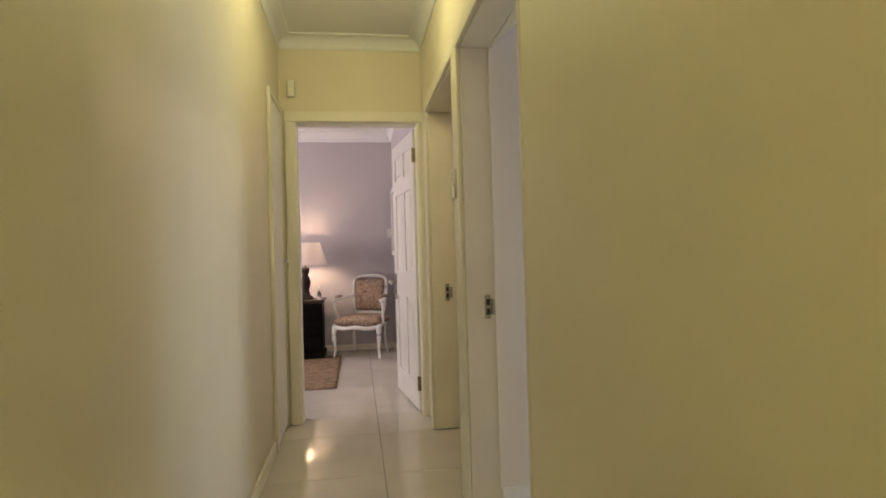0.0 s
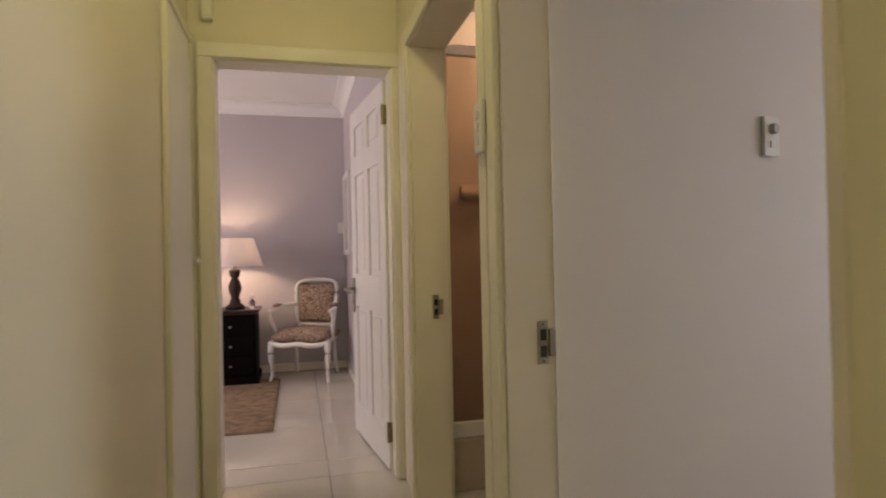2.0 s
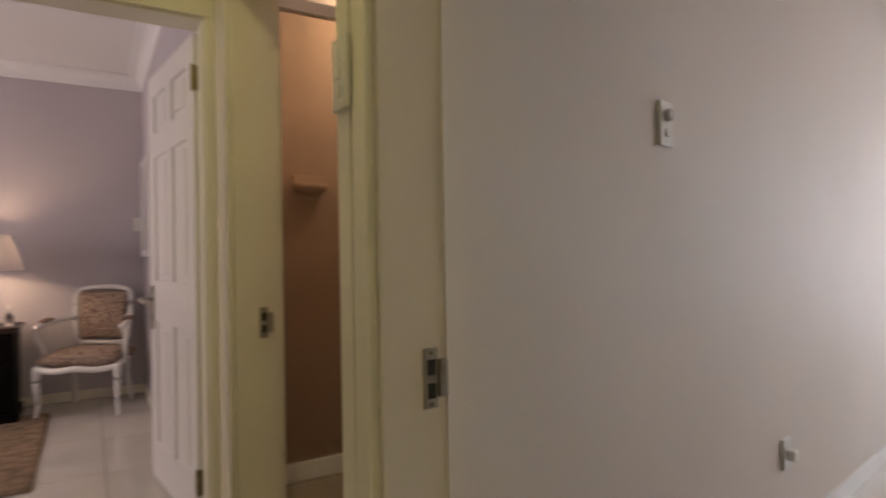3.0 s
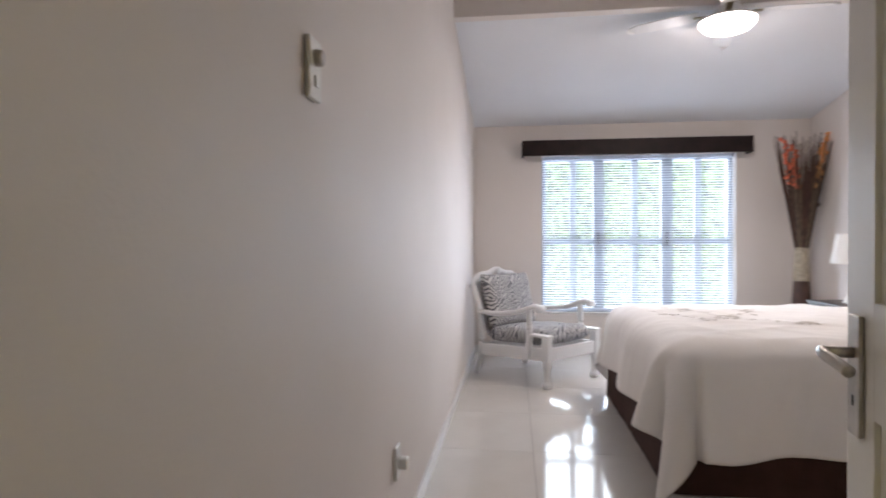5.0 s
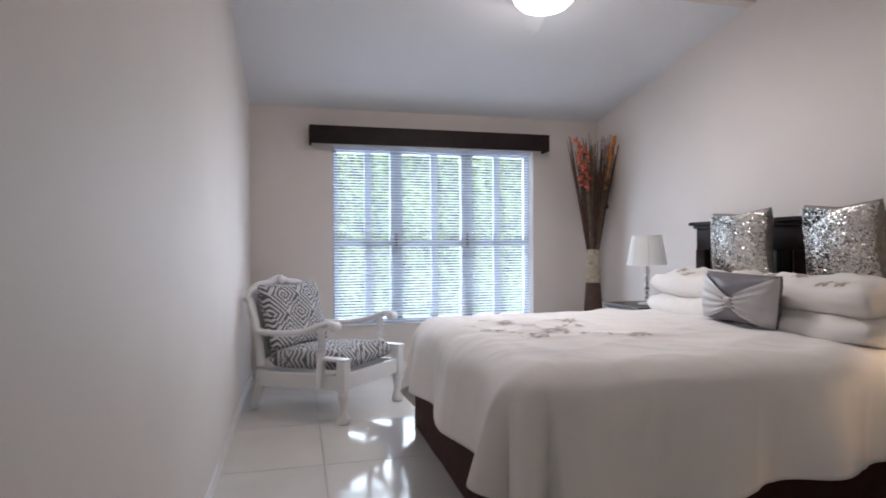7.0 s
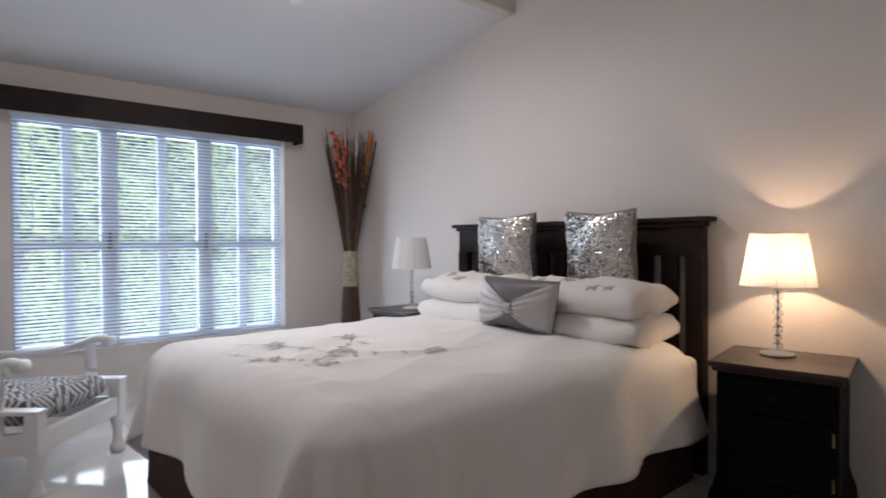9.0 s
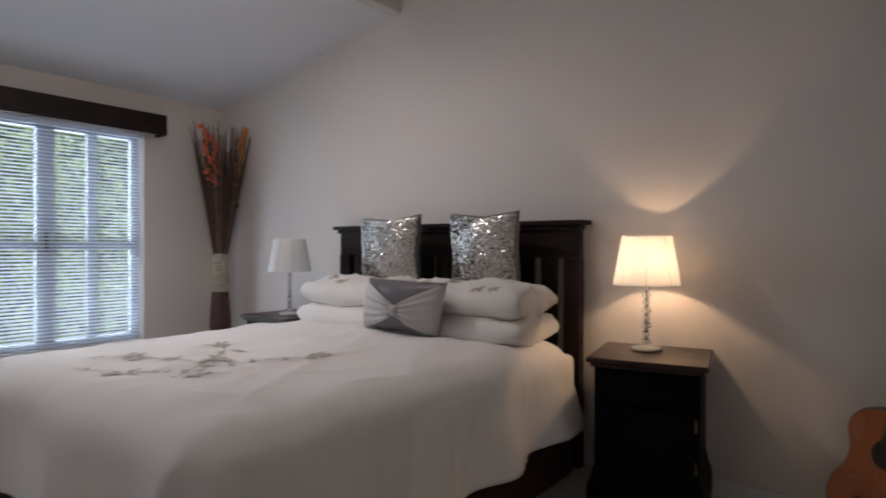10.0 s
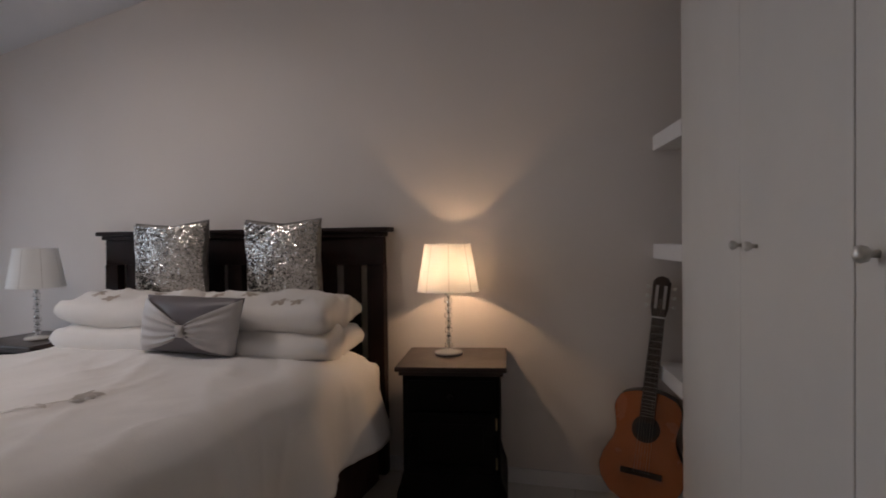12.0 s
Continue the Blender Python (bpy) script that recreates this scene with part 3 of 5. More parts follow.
# ---- bedroom window, blind, pelmet ----
BASE[0] = WING
win = thing("window_1", (6.63, 0, 0), "window with three casements, white frame coloured blue-grey as if backlit", "window", kind="structure")
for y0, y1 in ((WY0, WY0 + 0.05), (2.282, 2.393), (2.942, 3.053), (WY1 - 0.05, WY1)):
    part("mullion", box(-0.025, y0, WZ0, 0.025, y1, WZ1, 0.004), BACKLIT_ALU, win)
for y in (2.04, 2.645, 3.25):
    part("glazing_bar", box(-0.015, y - 0.032, WZ0 + 0.04, 0.015, y + 0.032, WZ1 - 0.04, 0.003), BACKLIT_ALU, win)
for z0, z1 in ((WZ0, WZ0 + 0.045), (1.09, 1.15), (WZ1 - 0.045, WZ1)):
    part("rail", box(-0.022, WY0 + 0.05, z0, 0.022, WY1 - 0.05, z1, 0.003), BACKLIT_ALU, win)
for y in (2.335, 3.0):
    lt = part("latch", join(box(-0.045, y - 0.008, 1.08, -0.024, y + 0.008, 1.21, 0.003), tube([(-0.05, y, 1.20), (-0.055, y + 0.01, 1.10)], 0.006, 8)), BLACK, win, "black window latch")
for y0, y1 in ((WY0 + 0.05, 2.282), (2.393, 2.942), (3.053, WY1 - 0.05)):
    gp = part("pane", box(-0.002, y0, WZ0 + 0.045, 0.002, y1, WZ1 - 0.045), PANE, win)
    gp.visible_shadow = False
part("window_sill", box(-0.12, WY0 - 0.0, WZ0 - 0.03, -0.026, WY1, WZ0 - 0.001, 0.004), WHITE, win)

blind = thing("venetian_blind", (6.555, (WY0 + WY1) / 2, 0), "white slatted venetian blind with slats open", "blind")
HW = (WY1 - WY0) / 2 - 0.012
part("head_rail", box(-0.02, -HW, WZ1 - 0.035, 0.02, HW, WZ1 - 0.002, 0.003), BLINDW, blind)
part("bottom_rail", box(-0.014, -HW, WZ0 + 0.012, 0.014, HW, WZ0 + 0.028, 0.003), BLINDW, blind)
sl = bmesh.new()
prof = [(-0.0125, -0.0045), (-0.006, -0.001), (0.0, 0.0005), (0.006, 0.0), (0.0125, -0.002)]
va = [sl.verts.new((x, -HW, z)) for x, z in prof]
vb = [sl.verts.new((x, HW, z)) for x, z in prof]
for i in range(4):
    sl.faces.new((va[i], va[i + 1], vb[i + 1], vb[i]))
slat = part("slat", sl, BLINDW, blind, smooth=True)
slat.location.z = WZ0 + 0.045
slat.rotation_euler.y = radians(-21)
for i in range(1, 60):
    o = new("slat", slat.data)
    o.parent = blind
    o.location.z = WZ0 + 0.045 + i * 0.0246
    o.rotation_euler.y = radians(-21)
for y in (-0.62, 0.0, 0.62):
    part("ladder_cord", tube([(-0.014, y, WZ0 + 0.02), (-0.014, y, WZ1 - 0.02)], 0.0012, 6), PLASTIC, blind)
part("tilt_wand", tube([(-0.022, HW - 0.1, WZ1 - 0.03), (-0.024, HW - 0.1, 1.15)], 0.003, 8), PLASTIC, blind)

pel = thing("pelmet", (6.357, 0, 0), "dark stained wooden curtain pelmet above window", "pelmet")
part("front_board", box(0, 1.617, 1.955, 0.022, 3.762, 2.106, 0.003), DARK, pel)
part("top_board", box(0.022, 1.617, 2.086, 0.151, 3.762, 2.106, 0.002), DARK, pel)
for y0, y1 in ((1.617, 1.637), (3.742, 3.762)):
    part("end_board", box(0.022, y0, 1.955, 0.151, y1, 2.085, 0.002), DARK, pel)

# garden behind the window
structure("ground", box(6.72, -120, -0.35, 240, 130, -0.25), SOIL, "garden ground beyond the window", "ground")
rnd = random.Random(5)
lv, lf = [], []
for i in range(15000):
    y = rnd.uniform(-2.2, 7.0)
    z = rnd.uniform(-0.25, 3.9)
    bulge = 0.45 * noise.noise(Vector((y * 0.9, z * 0.9, 3.0)))
    x = 9.1 + 0.22 * z + bulge + rnd.uniform(-0.12, 0.35)
    s = rnd.uniform(0.04, 0.085)
    q = Euler((rnd.gauss(0, 0.5), -0.75 + rnd.gauss(0, 0.5), 0)).to_matrix() @ Euler((0, 0, rnd.uniform(0, 6.3))).to_matrix()
    k = len(lv)
    for c in ((0, -s, 0), (s * 0.5, 0, s * 0.12), (0, s, 0), (-s * 0.5, 0, s * 0.12)):
        lv.append(Vector((x, y, z)) + q @ Vector(c))
    lf.append((k, k + 1, k + 2, k + 3))
me = bpy.data.meshes.new("hedge")
me.from_pydata(lv, [], lf)
me.materials.append(LEAF)
hedge = new("hedge", me)
hedge.matrix_basis = WING.copy()
tagged(hedge, "dense leafy green hedge bank behind window", "hedge", kind="stuff")
bank = structure("bank", extrude_xz([(9.75, -0.3), (11.2, 3.7), (14, 4.2), (14, -0.3)], -6, 11), SHADED_LEAF, "leafy bank behind the hedge, coloured darker for shade", "ground")

# ---- bed ----


def crease(u, v):
    """Soft rise and fall of bed linen with a few longer creases."""
    w = noise.noise(Vector((u * 1.3, v * 1.3, 7)))
    fold = 1 - abs(noise.noise(Vector((u * 2.0 + v * 1.1 + 0.6 * w, (v - u * 0.5) * 0.9, 11))))
    ripple = 1 - abs(noise.noise(Vector((u * 3.2 + v * 2.4, (v - u) * 1.1, 21))))
    fine = 1 - abs(noise.noise(Vector((u * 7.5 - v * 3.0 + w, (v + u) * 2.2, 31))))
    return 0.010 * noise.noise(Vector((u * 2.2, v * 2.2, 1))) + 0.005 * noise.noise(Vector((u * 6, v * 5, 4))) + 0.010 * fold ** 7 + 0.008 * ripple ** 6 + 0.004 * fine ** 8


BX0, BX1, BY1, BT = 3.24, 4.98, 3.18, 0.60
bed = thing("bed", ((BX0 + BX1) / 2, 2.17, 0), "king bed with dark slatted headboard and white duvet", "bed")
ox, oy = (BX0 + BX1) / 2, 2.17


def bedpart(name, bm, m, label="", smooth=False, parent=None):
    return part(name, moved(bm, Matrix.Translation((-ox, -oy, 0))), m, parent or bed, label, smooth)


bedpart("top_rail", join(box(3.24, 1.085, 1.06, 4.985, 1.125, 1.205, 0.003)), DARK)
bedpart("cornice", join(box(3.235, 1.072, 1.205, 4.99, 1.148, 1.228, 0.004), box(3.206, 1.058, 1.228, 5.02, 1.165, 1.252, 0.006)), DARK)
for x0, x1 in ((3.24, 3.33), (4.895, 4.985), (4.06, 4.15)):
    bedpart("post", box(x0, 1.078, 0.0 if x1 < 4 or x0 > 4.5 else 0.45, x1, 1.132, 1.06, 0.003), DARK)
bedpart("bottom_rail", box(3.33, 1.085, 0.45, 4.895, 1.125, 0.58, 0.003), DARK)
for x0, x1 in ((3.33, 4.06), (4.15, 4.895)):
    n = 5
    gap = 0.045
    wslat = ((x1 - x0) - gap * (n + 1)) / n
    for i in range(n):
        a = x0 + gap + i * (wslat + gap)
        bedpart("slat", box(a, 1.095, 0.58, a + wslat, 1.115, 1.06, 0.002), DARK)
# base with a gathered valance
vb = bmesh.new()
per = [(BX0 + 0.02, 1.20), (BX0 + 0.02, BY1 - 0.02), (BX1 - 0.02, BY1 - 0.02), (BX1 - 0.02, 1.20)]
segs = list(zip(per, per[1:]))
pts = []
for a, b in segs:
    L = math.dist(a, b)
    nx, ny = (b[1] - a[1]) / L, -(b[0] - a[0]) / L
    k = int(L / 0.03)
    for i in range(k):
        t = i / k
        pts.append((a[0] + (b[0] - a[0]) * t, a[1] + (b[1] - a[1]) * t, -nx, -ny))
rows_v = []
for z in (0.004, 0.10, 0.20, 0.30, 0.38, 0.40):
    row = []
    for x, y, nx, ny in pts:
        soft = 0.006 * noise.noise(Vector((x * 2.5, y * 2.5, z * 1.5))) + 0.003 * noise.noise(Vector((x * 9, y * 9, z * 3)))
        out_by = (soft + 0.012) * (1 - z / 0.42)
        row.append(vb.verts.new((x + nx * out_by, y + ny * out_by, z)))
    rows_v.append(row)
for a, b in zip(rows_v, rows_v[1:]):
    for i in range(len(a) - 1):
        vb.faces.new((a[i], a[i + 1], b[i + 1], b[i]))
bedpart("valance", vb, VALANCE, "plain dark brown fabric valance", True)
bedpart("base", box(BX0 + 0.05, 1.17, 0.06, BX1 - 0.05, BY1 - 0.05, 0.395, 0.02), VALANCE)
bedpart("mattress", box(BX0 + 0.01, 1.14, 0.396, BX1 - 0.01, BY1 - 0.01, BT - 0.02, 0.05, 4), PILLOW, "", True)

# the duvet: a sheet laid over the mattress, its hem hanging in folds
db = bmesh.new()
over_e, over_f = 0.34, 0.30
nu, nv = 150, 150
R = 0.15
grid = []
for i in range(nu + 1):
    row = []
    for j in range(nv + 1):
        over_w = 0.31 + 0.12 * j / nv
        u = BX0 - over_w + (BX1 - BX0 + over_w + over_e) * i / nu
        v = 1.30 + (BY1 + over_f - 1.30) * j / nv
        px, py = min(max(u, BX0 + R), BX1 - R), min(v, BY1 - R)
        dx, dy = u - px, v - py
        d = math.hypot(dx, dy)
        x, y, z = u, v, BT + 0.035
        puff = 0.03 * math.sin(math.pi * (px - BX0) / (BX1 - BX0)) ** 0.5
        z += puff + crease(u, v)
        if d > 1e-6:
            ex, ey = dx / d, dy / d
            arc = R * math.pi / 2
            if d < arc:
                a = d / R
                out_, down = R * math.sin(a), R * (1 - math.cos(a))
            else:
                flare = 0.10 + (0.22 * math.exp(-(py - 1.30) / 0.4) if dx < 0 else 0.0) + (0.08 if dx > 0.02 and dy > 0.02 else 0.0)
                out_, down = R + (d - arc) * flare, R + (d - arc) * math.sqrt(1 - flare * flare)
            ang = math.atan2(ey, ex)
            along = px * 1.0 + py * 1.0
            corner = 1.0 if (abs(dx) > 0.02 and dy > 0.02) else 0.0
            f = max(0.0, d - 0.10) * (0.10 * math.sin(along * 11 + 2 * noise.noise(Vector((px, py, 2)))) + corner * 0.16 * math.sin(ang * 8))
            hang = min(1.0, max(0.0, d - 0.05) / 0.2)
            f += hang * (0.006 * noise.noise(Vector((px * 9, py * 9, d * 2.0))) + 0.008 * (1 - abs(noise.noise(Vector((px * 5 + d, py * 5 - d, 3.0))))) ** 6)
            out_ += f + 0.02 * min(1.0, d / 0.12)
            x, y = px + ex * out_, py + ey * out_
            ease = max(0.0, 1 - d / arc)
            z = BT + 0.035 + puff * (0.6 + 0.4 * ease) + crease(u, v) * ease - down
            z = max(z, 0.02)
        row.append(db.verts.new((x, y, z)))
    grid.append(row)
for i in range(nu):
    for j in range(nv):
        db.faces.new((grid[i][j], grid[i + 1][j], grid[i + 1][j + 1], grid[i][j + 1]))
duvet = thing("duvet", (ox, oy, 0), "cream cotton duvet with embroidered blossom branch", "duvet")
cover = part("cover", moved(db, Matrix.Translation((-ox, -oy, 0))), DUVET, duvet, smooth=True)
sol = cover.modifiers.new("thick", "SOLIDIFY")
sol.thickness, sol.offset = 0.012, 1.0


def duvet_z(x, y):
    return BT + 0.035 + 0.03 * math.sin(math.pi * (min(max(x, BX0 + R), BX1 - R) - BX0) / (BX1 - BX0)) ** 0.5 + crease(x, y) + 0.0155


def petal(cx, cy, ang, L, w):
    """A flat stitched leaf on the duvet."""
    bm = bmesh.new()
    up, lo = [], []
    for k in range(7):
        t = k / 6
        h = w * math.sin(math.pi * t) ** 0.8
        for sgn, lst in ((1, up), (-1, lo)):
            x = cx + math.cos(ang) * t * L - math.sin(ang) * sgn * h
            y = cy + math.sin(ang) * t * L + math.cos(ang) * sgn * h
            lst.append(bm.verts.new((x - ox, y - oy, duvet_z(x, y))))
    for k in range(6):
        bm.faces.new((lo[k], lo[k + 1], up[k + 1], up[k]))
    return bm


def stem(points, w=0.0032):
    bm = bmesh.new()
    pp = smooth_path(points, 8)
    l, r = [], []
    for i, p in enumerate(pp):
        d = (pp[min(i + 1, len(pp) - 1)] - pp[max(i - 1, 0)]).normalized()
        for sgn, lst in ((1, l), (-1, r)):
            x, y = p.x - d.y * w * sgn, p.y + d.x * w * sgn
            lst.append(bm.verts.new((x - ox, y - oy, duvet_z(x, y))))
    for i in range(len(pp) - 1):
        bm.faces.new((r[i], r[i + 1], l[i + 1], l[i]))
    return bm


rnd = random.Random(11)
branches = [[(4.50, 2.95, 0), (4.30, 2.80, 0), (4.12, 2.74, 0), (3.95, 2.66, 0), (3.78, 2.36, 0)],
            [(4.38, 2.42, 0), (4.20, 2.50, 0), (4.05, 2.66, 0), (3.90, 2.86, 0)],
            [(4.28, 3.05, 0), (4.12, 2.95, 0), (3.98, 2.90, 0)]]
emb = [stem(b) for b in branches]
for b in branches:
    for p in smooth_path(b, 3)[1:]:
        for _ in range(2):
            if rnd.random() < 0.75:
                a = rnd.uniform(0, 6.28)
                emb.append(petal(p.x + rnd.uniform(-0.03, 0.03), p.y + rnd.uniform(-0.03, 0.03), a, rnd.uniform(0.04, 0.085), rnd.uniform(0.005, 0.012)))
for cx, cy in ((4.34, 2.80), (4.10, 2.98), (4.30, 2.46), (3.86, 2.82), (3.80, 2.34), (4.02, 2.62)):
    for k in range(5):
        emb.append(petal(cx + 0.012 * math.cos(k * 1.257), cy + 0.012 * math.sin(k * 1.257), k * 1.257 + cx, rnd.uniform(0.045, 0.07), 0.012))
part("embroidery", join(*emb), EMBROID, duvet, "grey-brown stitched blossom branch")


def cushion_bm(w, h, t, pw=0.35, nseg=22, seed=0, waist=0.07, lean=0.0):
    """A stuffed cushion, w by h in x, z, thick in y; waist draws its sides in, lean slumps its top sideways."""
    bm = bmesh.new()
    sides = []
    for s in (1, -1):
        g = []
        for i in range(nseg + 1):
            r = []
            for j in range(nseg + 1):
                u, v = 2 * i / nseg - 1, 2 * j / nseg - 1
                e = max(0.0, (1 - u * u)) ** pw * max(0.0, (1 - v * v)) ** pw
                pull = 1 - waist * (1 - abs(u)) * abs(v) ** 3
                pull2 = 1 - waist * (1 - abs(v)) * abs(u) ** 3
                wr = 0.012 * noise.noise(Vector((u * 2.3 + seed, v * 2.3, s * 2.0 + seed)))
                y = s * (t / 2 * e + wr * e)
                if (i in (0, nseg) or j in (0, nseg)) and s < 0:
                    r.append(sides[0][i][j])
                else:
                    r.append(bm.verts.new((u * w / 2 * pull2 - lean * v * h / 2, y, v * h / 2 * pull)))
            g.append(r)
        sides.append(g)
    for s, g in zip((1, -1), sides):
        for i in range(nseg):
            for j in range(nseg):
                f = (g[i][j], g[i + 1][j], g[i + 1][j + 1], g[i][j + 1])
                bm.faces.new(f[::-1] if s > 0 else f)
    bmesh.ops.recalc_face_normals(bm, faces=bm.faces)
    return bm


def pillow_at(u, v, s, w, d, t, seed):
    """A place on a stuffed pillow lying flat: u along, v across, s up or down."""
    e = (max(0.0, 1 - abs(u) ** 5) ** 0.5 * 0.52 + 0.48) * max(0.0, 1 - v * v) ** 0.42
    end = abs(u) ** 4
    rip = 0.018 * end * math.sin(v * 8 + 3 * noise.noise(Vector((u * 2, v * 2, seed)))) * (1 - v * v)
    wr = 0.024 * noise.noise(Vector((u * 1.8 + seed, v * 1.6, s * 2.0 + seed))) + 0.011 * (1 - abs(noise.noise(Vector((u * 3.4 + v, v * 1.5, seed + 5.0))))) ** 5
    sag = -0.012 * (1 - u * u) + 0.02 * end * noise.noise(Vector((u * 3, seed, 2)))
    return Vector((u * w / 2 * (1 - 0.03 * (1 - abs(v)) * abs(u) ** 3 + 0.035 * noise.noise(Vector((v * 2, seed, u)))),
                   v * d / 2 * (1 - 0.10 * abs(u) ** 5), s * (t / 2 * e + wr * e) + rip + sag))


def pillow_bm(w, d, t, seed, nu=44, nv=28):
    bm = bmesh.new()
    top = [[bm.verts.new(pillow_at(2 * i / nu - 1, 2 * j / nv - 1, 1, w, d, t, seed)) for j in range(nv + 1)] for i in range(nu + 1)]
    low = [[top[i][j] if j in (0, nv) else bm.verts.new(pillow_at(2 * i / nu - 1, 2 * j / nv - 1, -1, w, d, t, seed)) for j in range(nv + 1)] for i in range(nu + 1)]
    for i in range(nu):
        for j in range(nv):
            bm.faces.new((top[i][j], top[i + 1][j], top[i + 1][j + 1], top[i][j + 1]))
            bm.faces.new((low[i][j], low[i][j + 1], low[i + 1][j + 1], low[i + 1][j]))
    # tucked-in cloth inside the open ends
    for i in (0, nu):
        for j in range(nv):
            ring = [top[i][j], top[i][j + 1]] + ([low[i][j + 1]] if j + 1 < nv else []) + ([low[i][j]] if j > 0 else [])
            if len(ring) > 2:
                bm.faces.new(ring)
    bmesh.ops.recalc_face_normals(bm, faces=bm.faces)
    return bm


def pillow(x, y, z, w, d, t, turn, seed, label):
    p = thing("pillow", (x, y, z), label, "pillow", "bed pillows", turn)
    part("pillow_case", pillow_bm(w, d, t, seed), PILLOW, p, smooth=True)
    if "patterned" in label:
        r = random.Random(seed)
        for k in range(4):
            bl = bmesh.new()
            u0, v0, s = -0.7 + 0.42 * k + r.uniform(-0.1, 0.1), r.uniform(0.15, 0.75), r.uniform(0.028, 0.042)
            for q in range(5):
                a0 = q * 1.2566 + k
                ring = []
                for c in range(10):
                    a = c * 0.62832
                    lx, ly = s * (0.62 + 0.55 * math.cos(a)), s * 0.36 * math.sin(a)
                    px, py = lx * math.cos(a0) - ly * math.sin(a0), lx * math.sin(a0) + ly * math.cos(a0)
                    u, v = u0 + px / (w / 2), min(v0 + py / (d / 2), 0.97)
                    ring.append(bl.verts.new(pillow_at(u, v, 1, w, d, t, seed) + Vector((0, 0.0015 * v, 0.0015))))
                bl.faces.new(ring)
            part("blossom", bl, PILLOW_PRINT, p, "faint brown printed blossom")
    return p


pillow(3.70, 1.42, 0.720, 0.78, 0.46, 0.185, 1, 1, "white cotton pillow at the bottom of a pair")
pillow(3.705, 1.40, 0.855, 0.76, 0.44, 0.185, -1, 2, "white patterned pillow lying on another pillow")
pillow(4.44, 1.42, 0.720, 0.76, 0.46, 0.18, 2, 3, "white cotton pillow at the bottom of a pair")
pillow(4.44, 1.40, 0.850, 0.75, 0.44, 0.19, 3, 4, "white patterned pillow lying on another pillow")


def sequin_cushion(x, z, tilt, turn, roll, seed, lean):
    c = thing("sequin_cushion", (x, 1.285, z), "square silver sequin cushion leaning on headboard", "cushion", "sequin cushions")
    c.matrix_basis = BASE[0] @ pose(x, 1.285, z, tilt, roll, turn)
    base = cushion_bm(0.44, 0.42, 0.16, 0.34, 22, seed, 0.12, lean)
    r = random.Random(seed)
    base.faces.ensure_lookup_table()
    vs, fs = [], []
    size = 0.0055
    # rows of overlapping discs over the face that looks into the room
    for row in range(74):
        for col in range(76):
            u = -0.97 + 1.94 * (col + 0.5 * (row % 2)) / 76
            v = -0.97 + 1.94 * row / 74
            e = max(0.0, 1 - u * u) ** 0.34 * max(0.0, 1 - v * v) ** 0.34
            p = Vector((u * 0.22 * (1 - 0.12 * (1 - abs(v)) * abs(u) ** 3) - lean * v * 0.21, 0.08 * e + 0.012 * noise.noise(Vector((u * 2.3 + seed, v * 2.3, 2.0 + seed))) * e + 0.003, v * 0.21 * (1 - 0.12 * (1 - abs(u)) * abs(v) ** 3)))
            wild = 0.5 if r.random() < 0.3 else 0.2
            q = Euler((r.gauss(0, wild) + v * 0.5, 0, r.gauss(0, wild) - u * 0.6)).to_matrix()
            k = len(vs)
            for a in range(6):
                vs.append(p + q @ Vector((size * math.cos(a * 1.047), 0.001, size * math.sin(a * 1.047))))
            fs.append(tuple(range(k + 5, k - 1, -1)))
    part("cushion_cover", base, SEQUIN_CLOTH, c, smooth=True)
    me2 = bpy.data.meshes.new("sequin_layer")
    me2.from_pydata(vs, [], fs)
    me2.materials.append(SEQUIN)
    o = new("sequin_layer", me2)
    o.parent = c
    tagged(o, "rows of silver sequins", kind="stuff")
    return c


sequin_cushion(4.375, 1.090, -12, 4, 2, 7, 0.20)
sequin_cushion(3.705, 1.092, -12, -3, 0, 9, 0.11)

bow = thing("bow_cushion", (3.93, 1.70, 0.825), "grey satin cushion with a gathered bow", "cushion")
bow.matrix_basis = BASE[0] @ pose(3.93, 1.685, 0.822, -14, -1, 0)
part("cushion_cover", cushion_bm(0.50, 0.27, 0.15, 0.33, 22, 5, 0.07, 0.34), SATIN_D, bow, smooth=True)
bb = bmesh.new()
gr = []
for i in range(41):
    u = -1 + 2 * i / 40
    half = 0.018 + 0.116 * abs(u) ** 0.7
    r = []
    for j in range(73):
        v = -1 + 2 * j / 72
        e = max(0.0, 1 - u * u) ** 0.33
        pleat = 0.005 * math.sin(v * 15 + 1.5 * noise.noise(Vector((u * 2, v * 2, 1)))) * (1 - abs(u)) ** 0.5
        z = v * half
        y = 0.075 * e * max(0.0, 1 - (z / 0.135) ** 2) ** 0.33 + 0.008 + pleat - 0.012 * math.exp(-60 * u * u)
        r.append(bb.verts.new((u * 0.247 - 0.34 * z, y, z)))
    gr.append(r)
for i in range(40):
    for j in range(72):
        bb.faces.new((gr[i][j], gr[i][j + 1], gr[i + 1][j + 1], gr[i + 1][j]))
part("bow", bb, SATIN, bow, "pleated light grey satin bow", smooth=True)
part("knot", moved(cushion_bm(0.045, 0.06, 0.05, 0.4, 10, 2), Matrix.Translation((0, 0.074, 0))), SATIN, bow, smooth=True)


